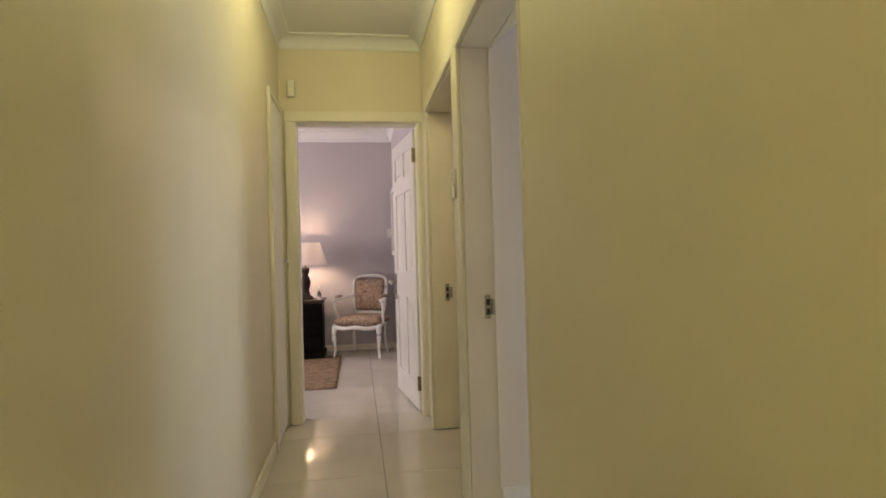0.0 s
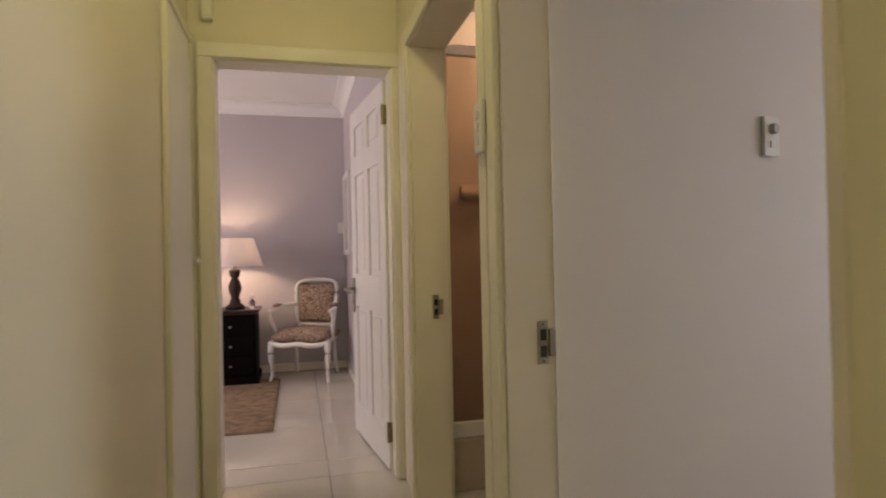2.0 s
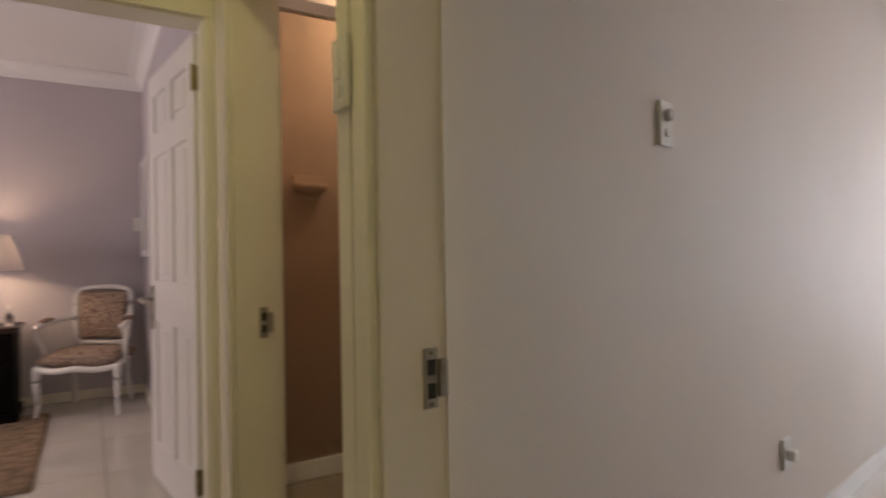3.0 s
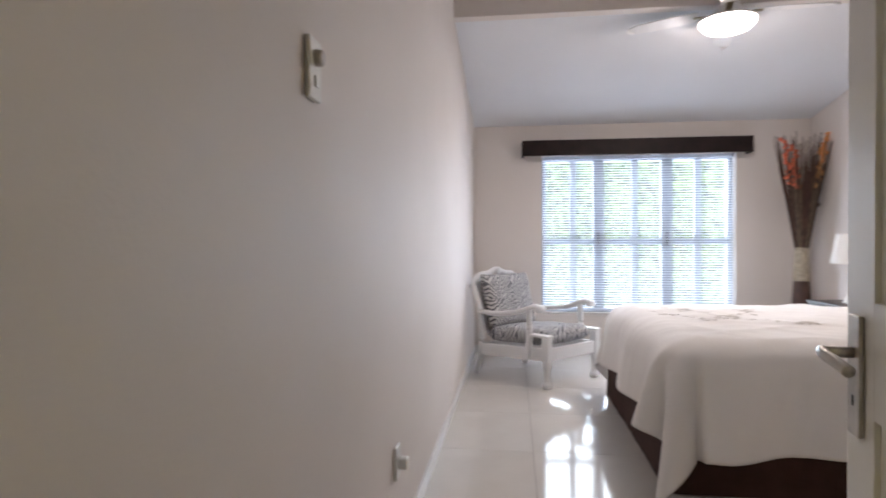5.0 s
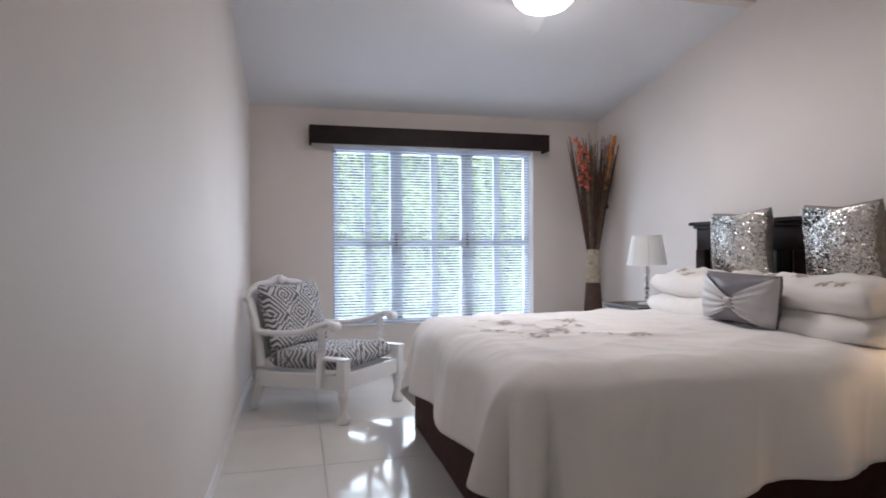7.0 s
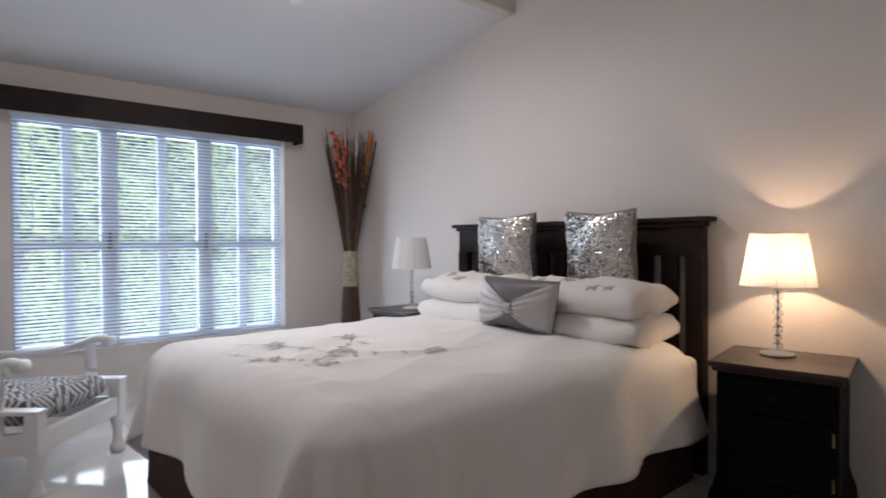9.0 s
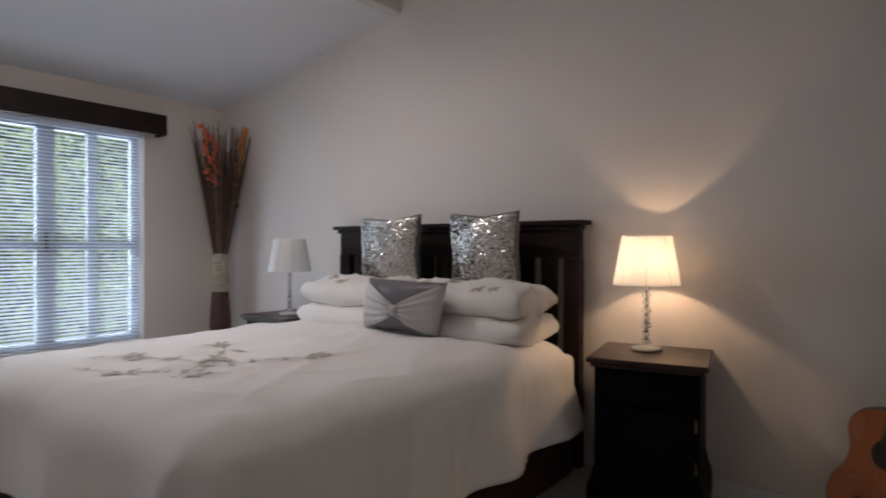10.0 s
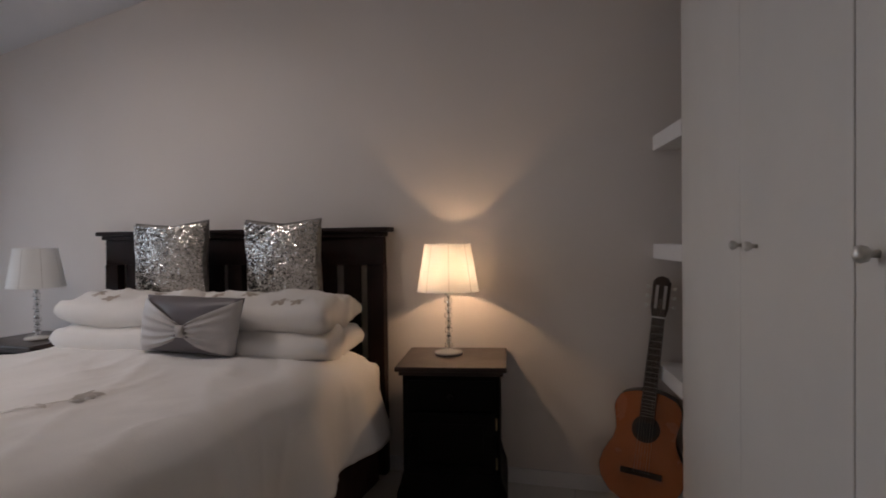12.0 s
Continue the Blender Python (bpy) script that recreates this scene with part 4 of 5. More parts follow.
# ---- nightstands and lamps ----
def nightstand(name, m, w, d, h, label, drawers, group):
    """A cabinet with an overhanging top, plinth, drawer fronts facing local +y."""
    t = thing(name, (0, 0, 0), label, "nightstand", group)
    t.matrix_basis = BASE[0] @ m
    part("top", join(box(-w / 2, -d / 2, h - 0.022, w / 2, d / 2, h, 0.007, 3), box(-w / 2 + 0.015, -d / 2 + 0.01, h - 0.04, w / 2 - 0.015, d / 2 - 0.015, h - 0.022, 0.004)), NSTOP, t, "dark walnut top")
    part("body", box(-w / 2 + 0.03, -d / 2 + 0.012, 0.07, w / 2 - 0.03, d / 2 - 0.03, h - 0.04, 0.003), NSBODY, t)
    if not drawers:
        # flared bracket feet, one drawer over a hinged door
        k = w / 2
        foot = [(-k + 0.028, 0.20), (-k + 0.020, 0.165), (-k + 0.003, 0.12), (-k, 0.06), (-k + 0.008, 0), (k - 0.008, 0), (k, 0.06), (k - 0.003, 0.12), (k - 0.020, 0.165), (k - 0.028, 0.20)]
        part("plinth", extrude_xz(foot, -d / 2 + 0.012, d / 2 - 0.016), NSBODY, t)
        dr = part("drawer", box(-k + 0.05, d / 2 - 0.03, h - 0.185, k - 0.05, d / 2 - 0.014, h - 0.06, 0.004), NSBODY, t)
        part("knob", moved(lathe([(0.005, 0), (0.005, 0.012), (0.012, 0.018), (0.010, 0.027), (0.004, 0.03)], 14), pose(0, d / 2 - 0.0145, h - 0.122, -90)), NSBODY, dr, smooth=True)
        door = part("door", join(box(-k + 0.05, d / 2 - 0.03, 0.205, k - 0.05, d / 2 - 0.016, h - 0.195, 0.003), box(-k + 0.10, d / 2 - 0.017, 0.25, k - 0.10, d / 2 - 0.011, h - 0.24, 0.004)), NSBODY, t)
        part("knob", moved(lathe([(0.005, 0), (0.005, 0.012), (0.012, 0.018), (0.010, 0.027), (0.004, 0.03)], 14), pose(k - 0.075, d / 2 - 0.0165, 0.36, -90)), NSBODY, door, smooth=True)
        for z in (0.25, h - 0.24):
            part("hinge", tube([(-k + 0.046, d / 2 - 0.022, z - 0.025), (-k + 0.046, d / 2 - 0.022, z + 0.025)], 0.004, 8), BRASS, door, "small aged brass hinge")
        return t
    part("plinth", box(-w / 2 + 0.012, -d / 2 + 0.012, 0, w / 2 - 0.012, d / 2 - 0.012, 0.07, 0.006), NSBODY, t)
    z0, z1 = 0.09, h - 0.055
    hh = (z1 - z0) / drawers
    for i in range(drawers):
        a = z0 + i * hh
        dr = part("drawer", box(-w / 2 + 0.05, d / 2 - 0.03, a + 0.006, w / 2 - 0.05, d / 2 - 0.014, a + hh - 0.006, 0.004), NSBODY, t)
        part("knob", moved(lathe([(0.005, 0), (0.005, 0.012), (0.012, 0.018), (0.010, 0.027), (0.004, 0.03)], 14), pose(0, d / 2 - 0.0145, a + hh / 2, -90)), STEEL, dr, "small metal knob", smooth=True)
    return t


nightstand("nightstand", pose(2.826, 1.312, 0, 0, 0, 10), 0.47, 0.45, 0.655, "dark wooden nightstand beside the bed under lit lamp", 0, "bedside nightstands")
nightstand("nightstand", pose(5.27, 1.33, 0), 0.47, 0.46, 0.655, "dark wooden nightstand beside the bed near window", 0, "bedside nightstands")


def crystal_lamp(m, lit, label):
    t = thing("table_lamp", (0, 0, 0), label, "table lamp", "crystal bedside lamps")
    t.matrix_basis = BASE[0] @ m
    part("base", lathe([(0.064, 0), (0.066, 0.006), (0.062, 0.014), (0.03, 0.020), (0.012, 0.024)], 28), FROSTED, t, "round pale glass base", True)
    part("rod", tube([(0, 0, 0.02), (0, 0, 0.33)], 0.004, 8), CHROME, t)
    z = 0.024
    for i in range(8):
        r = (0.021, 0.017)[i % 2]
        part("crystal_ball", lathe([(0.006, z), (r * 0.85, z + r * 0.3), (r, z + r * 0.75), (r * 0.85, z + r * 1.2), (0.006, z + r * 1.5)], 10), CRYSTAL, t)
        z += r * 1.5
        part("collar", lathe([(0.008, z), (0.013, z + 0.002), (0.013, z + 0.004), (0.008, z + 0.006)], 14), CHROME, t)
        z += 0.006
    part("shade_carrier", join(tube([(-0.13, 0, 0.315), (0.13, 0, 0.315)], 0.0015, 6), tube([(0, -0.13, 0.315), (0, 0.13, 0.315)], 0.0015, 6)), CHROME, t)
    sh_ = part("shade", lathe([(0.143, 0.292), (0.106, 0.508)], 40, False), SHADE_W, t, "white pleated fabric shade", True)
    for rr, z in ((0.1435, 0.292), (0.1065, 0.508)):
        part("trim", tube([(rr * math.cos(a * 0.157), rr * math.sin(a * 0.157), z) for a in range(41)], 0.002, 6), PLASTIC, sh_)
    for a in range(8):
        c, s = math.cos(a * math.pi / 4 + 0.3), math.sin(a * math.pi / 4 + 0.3)
        part("rib", tube([(0.1425 * c, 0.1425 * s, 0.293), (0.1055 * c, 0.1055 * s, 0.507)], 0.0012, 5), STEEL, sh_)
    part("bulb_holder", tube([(0, 0, 0.318), (0, 0, 0.340 if lit else 0.375)], 0.014, 12), PLASTIC, t)
    if lit:
        part("bulb", lathe([(0.003, 0.400), (0.007, 0.406), (0.008, 0.424), (0.003, 0.432)], 14), BULB, t, "glowing bulb", True)
    else:
        part("bulb", lathe([(0.012, 0.375), (0.028, 0.41), (0.03, 0.43), (0.018, 0.455), (0.002, 0.46)], 16), PLASTIC, t, smooth=True)
    return t


crystal_lamp(pose(2.87, 1.25, 0.656), True, "lit crystal table lamp with glowing white shade")
crystal_lamp(pose(5.23, 1.36, 0.656), False, "unlit crystal table lamp with white shade")

# ---- tall vase with dried reeds ----
vase = thing("floor_vase", (6.22, 1.26, 0), "tall brown floor vase with dried reeds and flowers", "vase")
part("body", lathe([(0.062, 0), (0.078, 0.02), (0.086, 0.25), (0.080, 0.55), (0.067, 0.74), (0.064, 0.76)], 28), VASE_B, vase, smooth=True)
rope = []
for i in range(17):
    z = 0.765 + i * 0.0178
    r = 0.064 - 0.001 * i
    rope.append(tube([(r * math.cos(a * 0.3142), r * math.sin(a * 0.3142), z) for a in range(21)], 0.0095, 6))
part("rope_band", join(*rope), ROPE, vase, "wound pale rope band", True)
part("neck", lathe([(0.058, 0.76), (0.048, 1.05), (0.052, 1.075), (0.046, 1.07), (0.04, 0.9)], 20, False), VASE_B, vase)
r = random.Random(3)
dark_reeds, light_reeds = [], []
for i in range(310):
    a = r.uniform(0, 6.28)
    spread = r.uniform(0.0, 1.0) ** 0.6
    topz = r.uniform(1.55, 2.10) if i % 3 else r.uniform(1.3, 1.7)
    k = (topz - 1.0) / 1.05
    r0, r1 = 0.036 * spread, (0.05 + 0.20 * spread) * k
    pts_ = [(r0 * math.cos(a), r0 * math.sin(a), 0.95), (0.5 * (r0 + r1) * 0.95 * math.cos(a), 0.5 * (r0 + r1) * 0.95 * math.sin(a), 0.5 * (0.95 + topz)), (r1 * math.cos(a), r1 * math.sin(a), topz)]
    (light_reeds if i % 4 == 0 else dark_reeds).append(tube(pts_, [0.0055, 0.0052, 0.0025], 4))
tagged(part("reeds", join(*dark_reeds), REED, vase), "bundle of thin dark reeds", kind="stuff")
tagged(part("pale_reeds", join(*light_reeds), REED_L, vase), "thin pale reeds", kind="stuff")
for a, topz, rr in ((1.9, 2.05, 0.20), (2.3, 1.98, 0.16), (4.5, 2.09, 0.20), (4.2, 2.0, 0.17)):
    sx, sy = rr * math.cos(a), rr * math.sin(a)
    fs = part("flower_stalk", tube([(0.02 * math.cos(a), 0.02 * math.sin(a), 0.95), (sx * 0.55, sy * 0.55, 1.5), (sx, sy, topz)], [0.004, 0.004, 0.003], 6), REED, vase)
    pet = []
    for k in range(16):
        t = 0.62 + 0.38 * k / 16
        c = Vector((sx * t, sy * t, 0.95 + (topz - 0.95) * t))
        q = Euler((r.uniform(-0.9, 0.9), r.uniform(-0.9, 0.9), r.uniform(0, 6.28))).to_matrix().to_4x4()
        s = r.uniform(0.016, 0.028)
        pet.append(moved(lathe([(0.004, -s * 0.5), (s * 0.8, 0), (s, s * 0.7), (s * 0.6, s * 0.9)], 7, False), Matrix.Translation(c + Vector((r.uniform(-0.02, 0.02), r.uniform(-0.02, 0.02), 0))) @ q))
    tagged(part("blossom_spray", join(*pet), PETAL_RED if a < 3 else PETAL_ORANGE, fs), "red dried blossoms" if a < 3 else "orange dried blossoms", kind="stuff")
part("seed_pod", moved(lathe([(0.003, 0), (0.02, 0.015), (0.024, 0.03), (0.01, 0.045)], 8), Matrix.Translation((-0.02, -0.125, 1.42))), REED, vase)


# ---- armchair with key-patterned cushions ----
ac = thing("armchair", (5.53, 3.65, 0), "white carved armchair with black and white cushions", "armchair", turn=-42)
W2, D2 = 0.31, 0.355
for sx in (-1, 1):
    x = sx * W2
    part("front_leg", join(lathe([(0.034, 0), (0.040, 0.010), (0.040, 0.032), (0.030, 0.055), (0.023, 0.09), (0.027, 0.13), (0.037, 0.17), (0.035, 0.21)], 16), box(-0.032, -0.032, 0.200, 0.032, 0.032, 0.382, 0.005)), WHITE, ac, smooth=False).location = (x, -D2, 0)
    part("back_leg", tube(smooth_path([(x, D2 + 0.05, 0.0), (x, D2, 0.14), (x, D2 - 0.02, 0.30), (x, D2 + 0.005, 0.5), (x * 0.97, D2 + 0.095, 0.74)]), 0.026, 8), WHITE, ac)
    part("side_rail", moved(box(x - 0.018, 0.032, 0, x + 0.018, 2 * D2 - 0.01, 0.095, 0.004), pose(0, -D2, 0.205, -3.3)), WHITE, ac)
    part("ledge", box(x - 0.036, -D2 - 0.036, 0.383, x + 0.036, -D2 + 0.185, 0.403, 0.006), WHITE, ac)
    part("arm_post", tube(smooth_path([(x * 1.06, -D2 + 0.17, 0.215), (x * 1.06, -D2 + 0.155, 0.42), (x * 1.05, -D2 + 0.16, 0.59)]), [0.028] * 7 + [0.025] * 6, 8), WHITE, ac)
    part("arm", join(tube(smooth_path([(x * 0.98, D2 + 0.02, 0.525), (x * 1.04, D2 - 0.18, 0.525), (x * 1.06, -0.06, 0.555), (x * 1.05, -D2 + 0.12, 0.612), (x * 1.05, -D2 + 0.06, 0.608)], 5), 0.021, 10, 1.45),
                     moved(lathe([(0.016, -0.034), (0.028, -0.03), (0.028, 0.03), (0.016, 0.034)], 14), pose(x * 1.05, -D2 + 0.05, 0.598, 0, 90))), WHITE, ac, smooth=True)
part("front_rail", box(-W2 + 0.032, -D2 - 0.018, 0.205, W2 - 0.032, -D2 + 0.018, 0.300, 0.004), WHITE, ac)
part("back_rail", box(-W2 + 0.02, D2 - 0.03, 0.165, W2 - 0.02, D2, 0.258, 0.004), WHITE, ac)
crest = []
for i in range(13):
    u = -1 + 2 * i / 12
    crest.append((u * (W2 + 0.005), D2 + 0.11 + 0.01 * (1 - u * u), 0.74 + 0.115 * (1 - abs(u) ** 2.4) + 0.012 * math.cos(u * 9)))
part("crest_rail", join(tube(smooth_path(crest, 3), 0.026, 8), moved(lathe([(0.0, 0), (0.04, 0.006), (0.03, 0.016), (0.0, 0.02)], 12, False), pose(0, D2 + 0.095, 0.855, 90))), WHITE, ac, "carved crest rail", True)
part("back_panel", moved(box(-W2 + 0.03, -0.012, 0, W2 - 0.03, 0.012, 0.46, 0.004), pose(0, D2 + 0.02, 0.33, -11)), WHITE, ac)
part("seat_cushion", moved(cushion_bm(0.575, 0.64, 0.155, 0.16, 20, 3), pose(0, -0.015, 0.357, -3.5) @ pose(0, 0, 0, 90)), KEY_SEAT, ac, "black and white key-patterned seat cushion", True)
part("back_cushion", moved(cushion_bm(0.57, 0.47, 0.15, 0.2, 20, 6), pose(0, 0.325, 0.61, -15)), KEY_BACK, ac, "black and white key-patterned back cushion", True)

# ---- ceiling fan ----
fan = thing("ceiling_fan", (4.52, 2.49, 0.055), "white ceiling fan with lit glass bowl", "ceiling fan")
part("canopy", lathe([(0.06, 2.545), (0.072, 2.555), (0.074, 2.5655)], 24), WHITE, fan)
part("motor", lathe([(0.05, 2.55), (0.075, 2.545), (0.085, 2.525), (0.08, 2.495), (0.07, 2.48), (0.06, 2.472)], 28), WHITE, fan, smooth=True)
part("bowl_rim", lathe([(0.15, 2.472), (0.178, 2.462), (0.18, 2.45), (0.16, 2.455)], 32, False), WHITE, fan, smooth=True)
bowl_ob = part("light_bowl", lathe([(0.172, 2.462), (0.165, 2.435), (0.135, 2.405), (0.08, 2.385), (0.02, 2.378), (0.0005, 2.378)], 32, False), BOWL, fan, "glowing frosted glass bowl", True)
bowl_ob.visible_shadow = False
# unseen disc added above the bulb to keep its light off the ceiling
part("light_stop", lathe([(0.02, 2.470), (0.166, 2.4665), (0.168, 2.4615), (0.02, 2.465)], 32), WHITE, fan)
part("finial", lathe([(0.007, 2.3785), (0.007, 2.375), (0.002, 2.372)], 12), STEEL, bowl_ob)
for k in range(4):
    a = radians(75 + 90 * k)
    bl = bmesh.new()
    rows_b = []
    for i in range(9):
        t = i / 8
        rr = 0.17 + 0.44 * t
        w = 0.040 + 0.022 * math.sin(math.pi * min(t * 0.9 + 0.1, 1)) - (0.03 if i == 8 else 0)
        rows_b.append([bl.verts.new((rr, s * w, 2.505 - 0.035 * t + s * 0.010 + dz)) for s in (-1, 1) for dz in (0, 0.006)])
    for p, q in zip(rows_b, rows_b[1:]):
        bl.faces.new((p[0], p[2], q[2], q[0]))
        bl.faces.new((p[1], q[1], q[3], p[3]))
        bl.faces.new((p[0], q[0], q[1], p[1]))
        bl.faces.new((p[2], p[3], q[3], q[2]))
    bl.faces.new(rows_b[0])
    bl.faces.new(rows_b[-1][::-1])
    bmesh.ops.recalc_face_normals(bl, faces=bl.faces)
    o = part("blade", bl, WHITE, fan)
    o.rotation_euler.z = a
    br = part("bracket", join(box(0.07, -0.018, 2.496, 0.20, 0.018, 2.502, 0.002)), BRASS, o)

# ---- wardrobe and niche shelves ----
WY = 1.44
wd = thing("wardrobe", (XB, WY, 0), "tall off-white built-in wardrobe with round knobs", "wardrobe")
part("carcass", box(0.001, 0, 0, 0.908, 1.720, 2.955, 0.002), WARD, wd)
for y0, y1, knob_y in ((0.002, 1.0382, 1.0530), (1.0406, 1.6382, 1.1880), (1.6432, 1.718, 1.7050)):
    dr = part("door", box(0.910, y0, 0.06, 0.930, y1, 2.95, 0.0025), WARD, wd)
    part("knob", moved(lathe([(0.004, 0), (0.004, 0.008), (0.008, 0.011), (0.010, 0.017), (0.0085, 0.022), (0.003, 0.025)], 18), pose(0.930, knob_y, 1.168, 0, 90)), NICKEL, dr, "satin metal knob", True)
for z, xf in ((1.575, 1.958), (1.09, 1.958), (0.555, 1.945)):
    s_ = thing("niche_shelf", (XB, YS, z), "thick white wall shelf in niche beside wardrobe", "shelf", "niche shelves")
    part("board", prism_xy([(0.001, 0.001), (xf - XB, 0.001), (0.931, WY - YS - 0.001), (0.001, WY - YS - 0.001)], 0, 0.065), WHITE, s_)

# ---- guitar ----
gt = thing("guitar", (2.02, 1.285, 0.0), "orange-topped classical guitar leaning in the corner", "guitar")
gt.matrix_basis = BASE[0] @ pose(2.04, 1.19, 0.012, 6, -6, -8) @ Matrix.Scale(1.03, 4)


def guitar_half(z):
    """Half width of the body at height z."""
    ks = [(0, 0.0), (0.012, 0.075), (0.04, 0.125), (0.09, 0.165), (0.14, 0.178), (0.20, 0.165), (0.26, 0.132), (0.30, 0.122), (0.34, 0.126), (0.39, 0.138), (0.43, 0.134), (0.465, 0.105), (0.48, 0.06), (0.485, 0.03)]
    for (z0, a), (z1, b) in zip(ks, ks[1:]):
        if z <= z1:
            t = (z - z0) / (z1 - z0)
            return a + (b - a) * t
    return 0.0


zz = [0, 0.005, 0.012, 0.025] + [0.04 + 0.0222 * i for i in range(20)] + [0.472, 0.48, 0.485]
right = smooth_path([(guitar_half(z), 0, z) for z in zz], 2)
outline = [(p.x, p.z) for p in right] + [(-p.x, p.z) for p in reversed(right[1:])]
part("body", extrude_xz(outline, -0.095, -0.003), ROSEWOOD, gt, "dark wooden back and sides")
part("soundboard", extrude_xz([(x * 0.985, z * 0.99 + 0.002) for x, z in outline], -0.0025, 0.001), SPRUCE, gt, "glossy orange spruce top")
part("rosette", moved(lathe([(0.058, 0), (0.058, 0.0012), (0.043, 0.0012), (0.043, 0)], 32, False), pose(0, 0.0012, 0.325, -90)), ROSEWOOD, gt)
part("sound_hole", moved(lathe([(0.043, 0), (0.043, 0.0008)], 32), pose(0, 0.0012, 0.325, -90)), BLACK, gt)
part("bridge", join(box(-0.085, 0.001, 0.125, 0.085, 0.009, 0.150, 0.003), box(-0.04, 0.009, 0.139, 0.04, 0.013, 0.143)), ROSEWOOD, gt)
part("fingerboard", extrude_xz([(-0.031, 0.355), (0.031, 0.355), (0.026, 0.80), (-0.026, 0.80)], 0.001, 0.012), ROSEWOOD, gt)
part("neck", extrude_xz([(-0.029, 0.47), (0.029, 0.47), (0.025, 0.805), (-0.025, 0.805)], -0.022, 0.001), ROSEWOOD, gt)
for i in range(19):
    z = 0.80 - 0.42 * (1 - 2 ** (-(i + 1) / 12)) / (1 - 2 ** (-19 / 12))
    part("fret", box(-0.027, 0.012, z - 0.0008, 0.027, 0.0132, z + 0.0008), STEEL, gt)
part("nut", box(-0.026, 0.001, 0.80, 0.026, 0.016, 0.806), PLASTIC, gt, "white nut")
part("headstock", extrude_xz([(-0.028, 0.806), (0.028, 0.806), (0.036, 0.845), (0.037, 0.955), (0.022, 0.975), (0, 0.981), (-0.022, 0.975), (-0.037, 0.955), (-0.036, 0.845)], -0.016, 0.002), ROSEWOOD, gt)
for sx in (-1, 1):
    part("head_slot", box(sx * 0.017 - 0.006, 0.0022, 0.84, sx * 0.017 + 0.006, 0.0032, 0.94, 0.0004), SATIN, gt)
    for z in (0.85, 0.89, 0.93):
        part("tuner", join(tube([(sx * 0.036, -0.006, z), (sx * 0.052, -0.006, z)], 0.003, 6), box(sx * 0.056 - 0.006, -0.012, z - 0.008, sx * 0.056 + 0.006, 0.0, z + 0.008, 0.002)), PLASTIC, gt)
for i in range(6):
    x0, x1 = (-0.03 + 0.012 * i), (-0.021 + 0.0084 * i)
    part("string", tube([(x0, 0.0135, 0.141), (x1, 0.0165, 0.803), (x1 * 0.9, 0.006, 0.885)], 0.0006, 4), STEEL, gt)

# ---- far bedroom ----
BASE[0] = HOME
nightstand("bedside_cabinet", pose(-0.275, 8.27, 0, 0, 0, 180), 0.48, 0.46, 0.655, "black three-drawer bedside cabinet under lamp", 3, "")
fl = thing("turned_table_lamp", (-0.25, 8.25, 0.656), "lit table lamp with dark turned base, lilac shade", "table lamp")
part("base", lathe([(0.082, 0), (0.085, 0.012), (0.075, 0.03), (0.05, 0.045), (0.045, 0.07), (0.035, 0.10), (0.05, 0.15), (0.058, 0.19), (0.045, 0.24), (0.028, 0.275), (0.04, 0.29), (0.047, 0.32), (0.05, 0.345), (0.03, 0.355)], 24), DARK, fl, smooth=True)
part("stem", tube([(0, 0, 0.355), (0, 0, 0.42)], 0.012, 12), BRASS, fl)
part("bulb", lathe([(0.010, 0.40), (0.026, 0.415), (0.028, 0.45), (0.014, 0.478)], 16), BULB, fl, "glowing bulb", True)
fs_ = part("shade", lathe([(0.245, 0.385), (0.165, 0.63)], 40, False), SHADE_L, fl, "pale lilac fabric shade", True)
part("trim", tube([(0.2455 * math.cos(a * 0.157), 0.2455 * math.sin(a * 0.157), 0.385) for a in range(41)], 0.0025, 6), PLASTIC, fs_)
bt = thing("glass_bottle", (-0.10, 8.17, 0.656), "small clear glass bottle on bedside cabinet", "bottle")
part("body", lathe([(0.024, 0), (0.026, 0.01), (0.026, 0.06), (0.01, 0.085), (0.008, 0.11), (0.011, 0.115)], 16), CRYSTAL, bt, smooth=True)
part("stopper", lathe([(0.007, 0.115), (0.012, 0.13), (0.004, 0.148)], 12), PLASTIC, bt, smooth=True)
bx = thing("trinket_box", (-0.42, 8.16, 0.656), "small dark wooden box on bedside cabinet", "box")
part("box", box(-0.055, -0.04, 0, 0.055, 0.04, 0.035, 0.004), DARK, bx)
part("lid", box(-0.058, -0.043, 0.036, 0.058, 0.043, 0.05, 0.005), DARK, bx)
rug = bmesh.new()
n1, n2 = 90, 110
gg = [[rug.verts.new((-1.3 + 1.43 * i / n1, 6.60 + 1.64 * j / n2, 0.001 if (i in (0, n1) or j in (0, n2)) else 0.014 + 0.008 * noise.noise(Vector((i * 0.9, j * 0.9, 0))))) for j in range(n2 + 1)] for i in range(n1 + 1)]
for i in range(n1):
    for j in range(n2):
        rug.faces.new((gg[i][j], gg[i + 1][j], gg[i + 1][j + 1], gg[i][j + 1]))
tagged(part("rug", rug, RUG, smooth=True), "taupe shaggy rug on polished tiles", "rug")
pf = thing("picture_frame", (0.77, 8.22, 1.50), "white framed picture on lilac wall", "picture")
for z0, z1, y0, y1 in ((-0.38, -0.33, -0.29, 0.29), (0.33, 0.38, -0.29, 0.29), (-0.33, 0.33, -0.29, -0.24), (-0.33, 0.33, 0.24, 0.29)):
    part("frame_side", box(-0.03, y0, z0, -0.001, y1, z1, 0.004), WHITE, pf)
part("print", box(-0.012, -0.24, -0.33, -0.002, 0.24, 0.33), SATIN, pf)

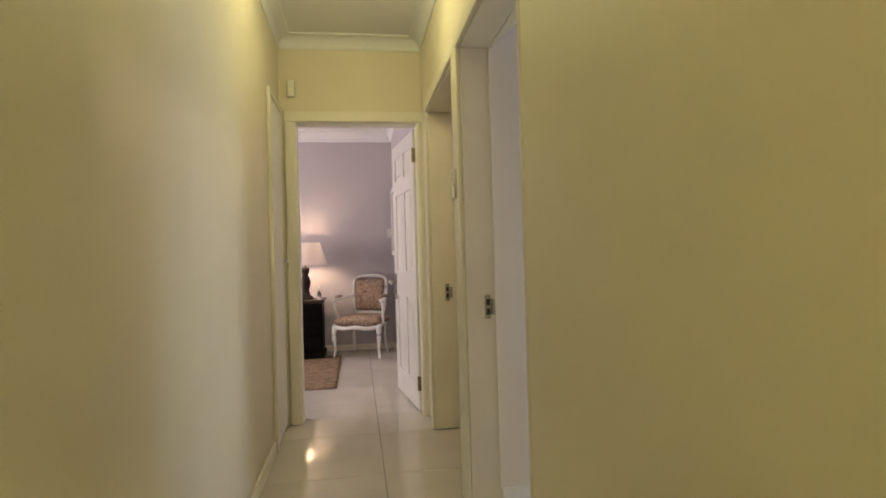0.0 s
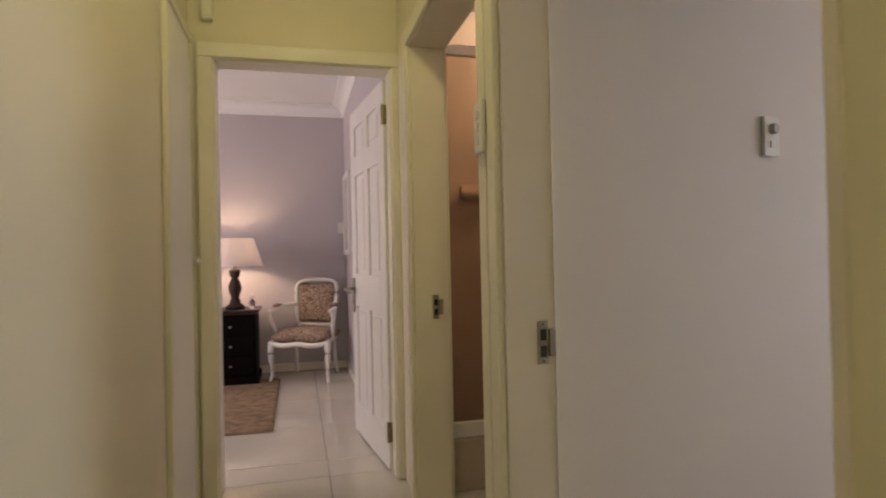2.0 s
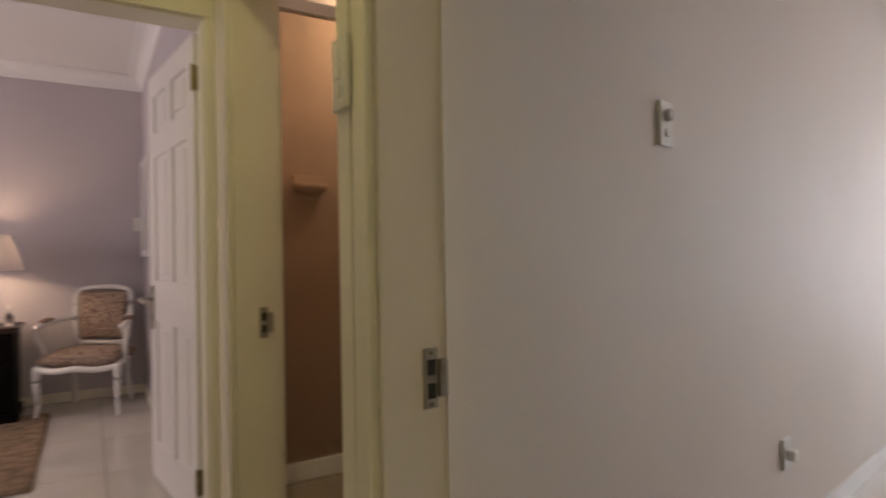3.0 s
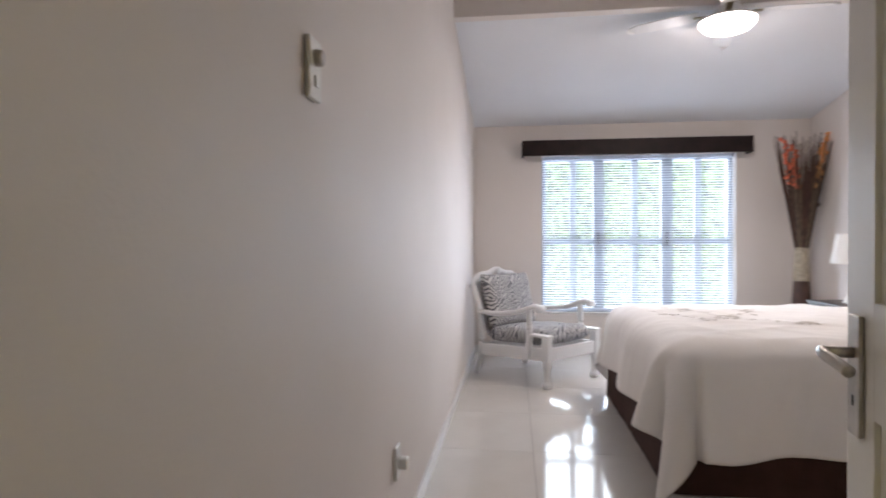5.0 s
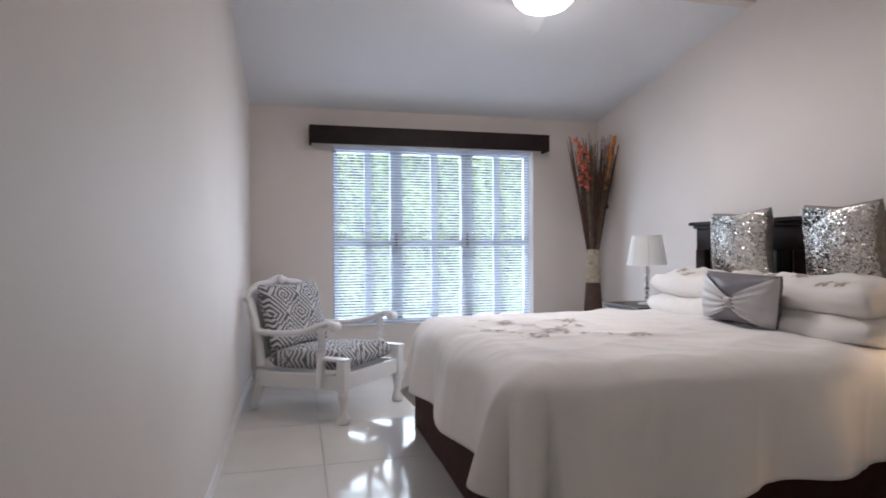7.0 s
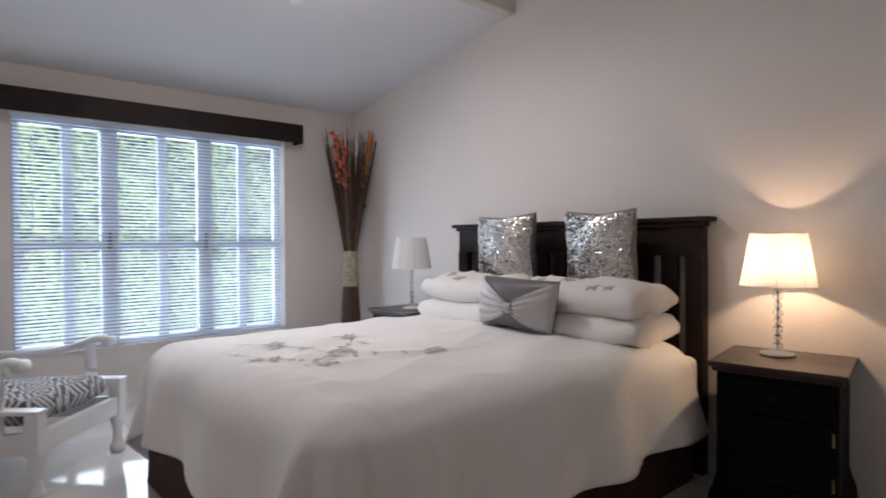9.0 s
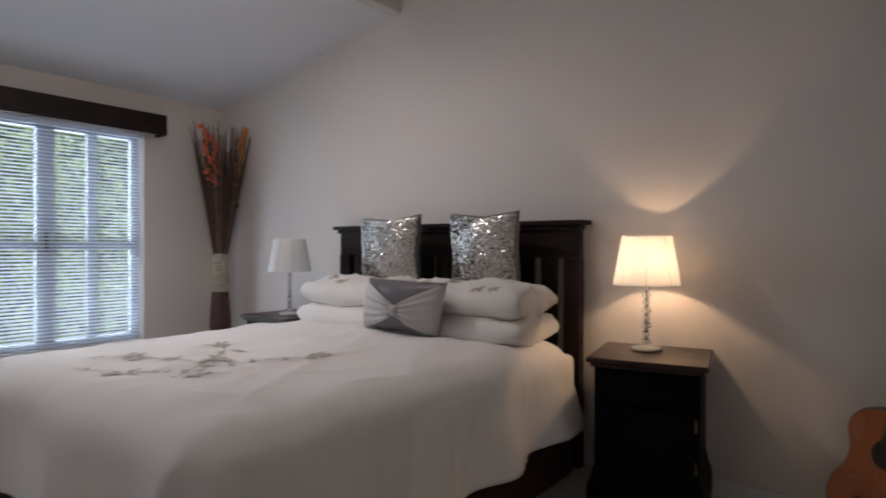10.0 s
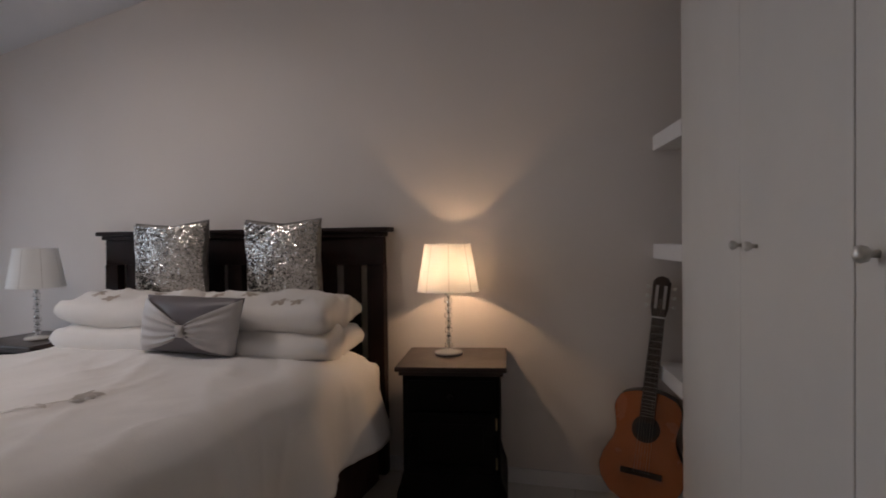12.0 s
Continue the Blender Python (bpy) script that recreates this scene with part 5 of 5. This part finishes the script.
fc = thing("louis_chair", (0.375, 8.235, 0), "white carved armchair with floral tapestry upholstery", "armchair", turn=-20)
w2, d2 = 0.26, 0.22
for sx in (-1, 1):
    part("front_leg", tube(smooth_path([(sx * (w2 + 0.005), -d2 - 0.015, 0.0), (sx * (w2 - 0.008), -d2 + 0.005, 0.10), (sx * w2, -d2 - 0.01, 0.25), (sx * (w2 - 0.005), -d2, 0.36)]), [0.013] * 5 + [0.016] * 5 + [0.024] * 5 + [0.028] * 4, 10), WHITE, fc, smooth=True)
    part("back_leg", tube(smooth_path([(sx * (w2 - 0.06), d2 + 0.05, 0.0), (sx * (w2 - 0.07), d2, 0.18), (sx * (w2 - 0.07), d2 - 0.01, 0.36)]), 0.017, 8), WHITE, fc, smooth=True)
    part("arm_support", tube(smooth_path([(sx * w2, -d2 + 0.14, 0.37), (sx * (w2 + 0.01), -d2 + 0.12, 0.46), (sx * (w2 + 0.03), -d2 + 0.07, 0.56), (sx * (w2 + 0.02), -d2 + 0.05, 0.625)]), 0.017, 8), WHITE, fc, smooth=True)
    part("arm", tube(smooth_path([(sx * 0.185, d2 + 0.02, 0.66), (sx * (w2 - 0.01), 0.08, 0.655), (sx * (w2 + 0.025), -d2 + 0.10, 0.635), (sx * (w2 + 0.015), -d2 + 0.03, 0.625)]), 0.019, 8), WHITE, fc, smooth=True)
    part("arm_pad", moved(cushion_bm(0.045, 0.17, 0.03, 0.3, 8, 2), pose(sx * (w2 + 0.012), -0.02, 0.668, 90)), TAPESTRY, fc, smooth=True)
apr = smooth_path([(-w2, -d2, 0.345), (-0.13, -d2 - 0.035, 0.33), (0, -d2 - 0.05, 0.345), (0.13, -d2 - 0.035, 0.33), (w2, -d2, 0.345)])
part("apron", tube(apr, 0.022, 8), WHITE, fc, "carved front apron", True)
part("seat_rail", join(tube([(-w2, -d2, 0.355), (-w2 + 0.06, d2, 0.355)], 0.022, 8), tube([(w2, -d2, 0.355), (w2 - 0.06, d2, 0.355)], 0.022, 8), tube([(-w2 + 0.06, d2, 0.355), (w2 - 0.06, d2, 0.355)], 0.022, 8)), WHITE, fc)
part("seat", moved(cushion_bm(0.53, 0.46, 0.14, 0.25, 18, 4), pose(0, -0.005, 0.395, 90)), TAPESTRY, fc, "floral tapestry seat", True)
bk = smooth_path([(-0.16, 0, 0.47), (-0.19, 0, 0.62), (-0.20, 0, 0.80), (-0.16, 0, 0.875), (0, 0, 0.895), (0.16, 0, 0.875), (0.20, 0, 0.80), (0.19, 0, 0.62), (0.16, 0, 0.47), (0, 0, 0.46), (-0.15, 0, 0.47)])
tiltm = Matrix.Translation((0, d2 + 0.005, 0)) @ Matrix.Translation((0, 0, 0.40)) @ pose(0, 0, 0, -9) @ Matrix.Translation((0, 0, -0.40))
part("back_frame", moved(tube(bk, 0.019, 8), tiltm), WHITE, fc, "carved oval back frame", True)
for sx in (-1, 1):
    part("back_post", moved(tube([(sx * 0.15, 0, 0.35), (sx * 0.15, 0, 0.47)], 0.017, 8), tiltm), WHITE, fc)
part("back_pad", moved(cushion_bm(0.36, 0.39, 0.07, 0.25, 18, 8), tiltm @ Matrix.Translation((0, 0, 0.675))), TAPESTRY, fc, "floral tapestry back", True)

# ---- floor tiles, each on its own ----
floor_ob = bpy.data.objects["floor"]


def tile_mesh(w, d):
    bm = box(0.0015, 0.0015, -0.006, w - 0.0015, d - 0.0015, 0.0, 0.0)
    top = [e for e in bm.edges if all(v.co.z > -0.001 for v in e.verts)]
    bmesh.ops.bevel(bm, geom=top, offset=0.0012, segments=1, affect="EDGES")
    me = bpy.data.meshes.new("tile")
    bm.to_mesh(me)
    bm.free()
    me.materials.append(TILE)
    return me


TILES = {}


def lay(x0, y0, x1, y1, gx, gy, s=0.70, base=None, z=0.0):
    xs = [x0] + [gx + s * k for k in range(-20, 20) if x0 + 0.02 < gx + s * k < x1 - 0.02] + [x1]
    ys = [y0] + [gy + s * k for k in range(-20, 20) if y0 + 0.02 < gy + s * k < y1 - 0.02] + [y1]
    for a, b in zip(xs, xs[1:]):
        for c, d in zip(ys, ys[1:]):
            key = (round(b - a, 3), round(d - c, 3))
            if key not in TILES:
                TILES[key] = tile_mesh(*key)
            o = new("tile", TILES[key])
            o.parent = base or floor_ob
            o.location = (a, c, z)


lay(XL, -0.4, 1.45, YE + 0.14, 0.437, 5.28, z=-0.004)
lay(-3.0, YE + 0.14, 0.77, 8.60, 0.437, 5.98, z=-0.004)
lay(0.96, YS, XE, YN, 3.71, 3.74, base=bpy.data.objects["floor_bedroom"])
lay(1.45, YN + 0.07, 2.3, 6.2, 1.85, 5.0, 0.4, z=-0.004)
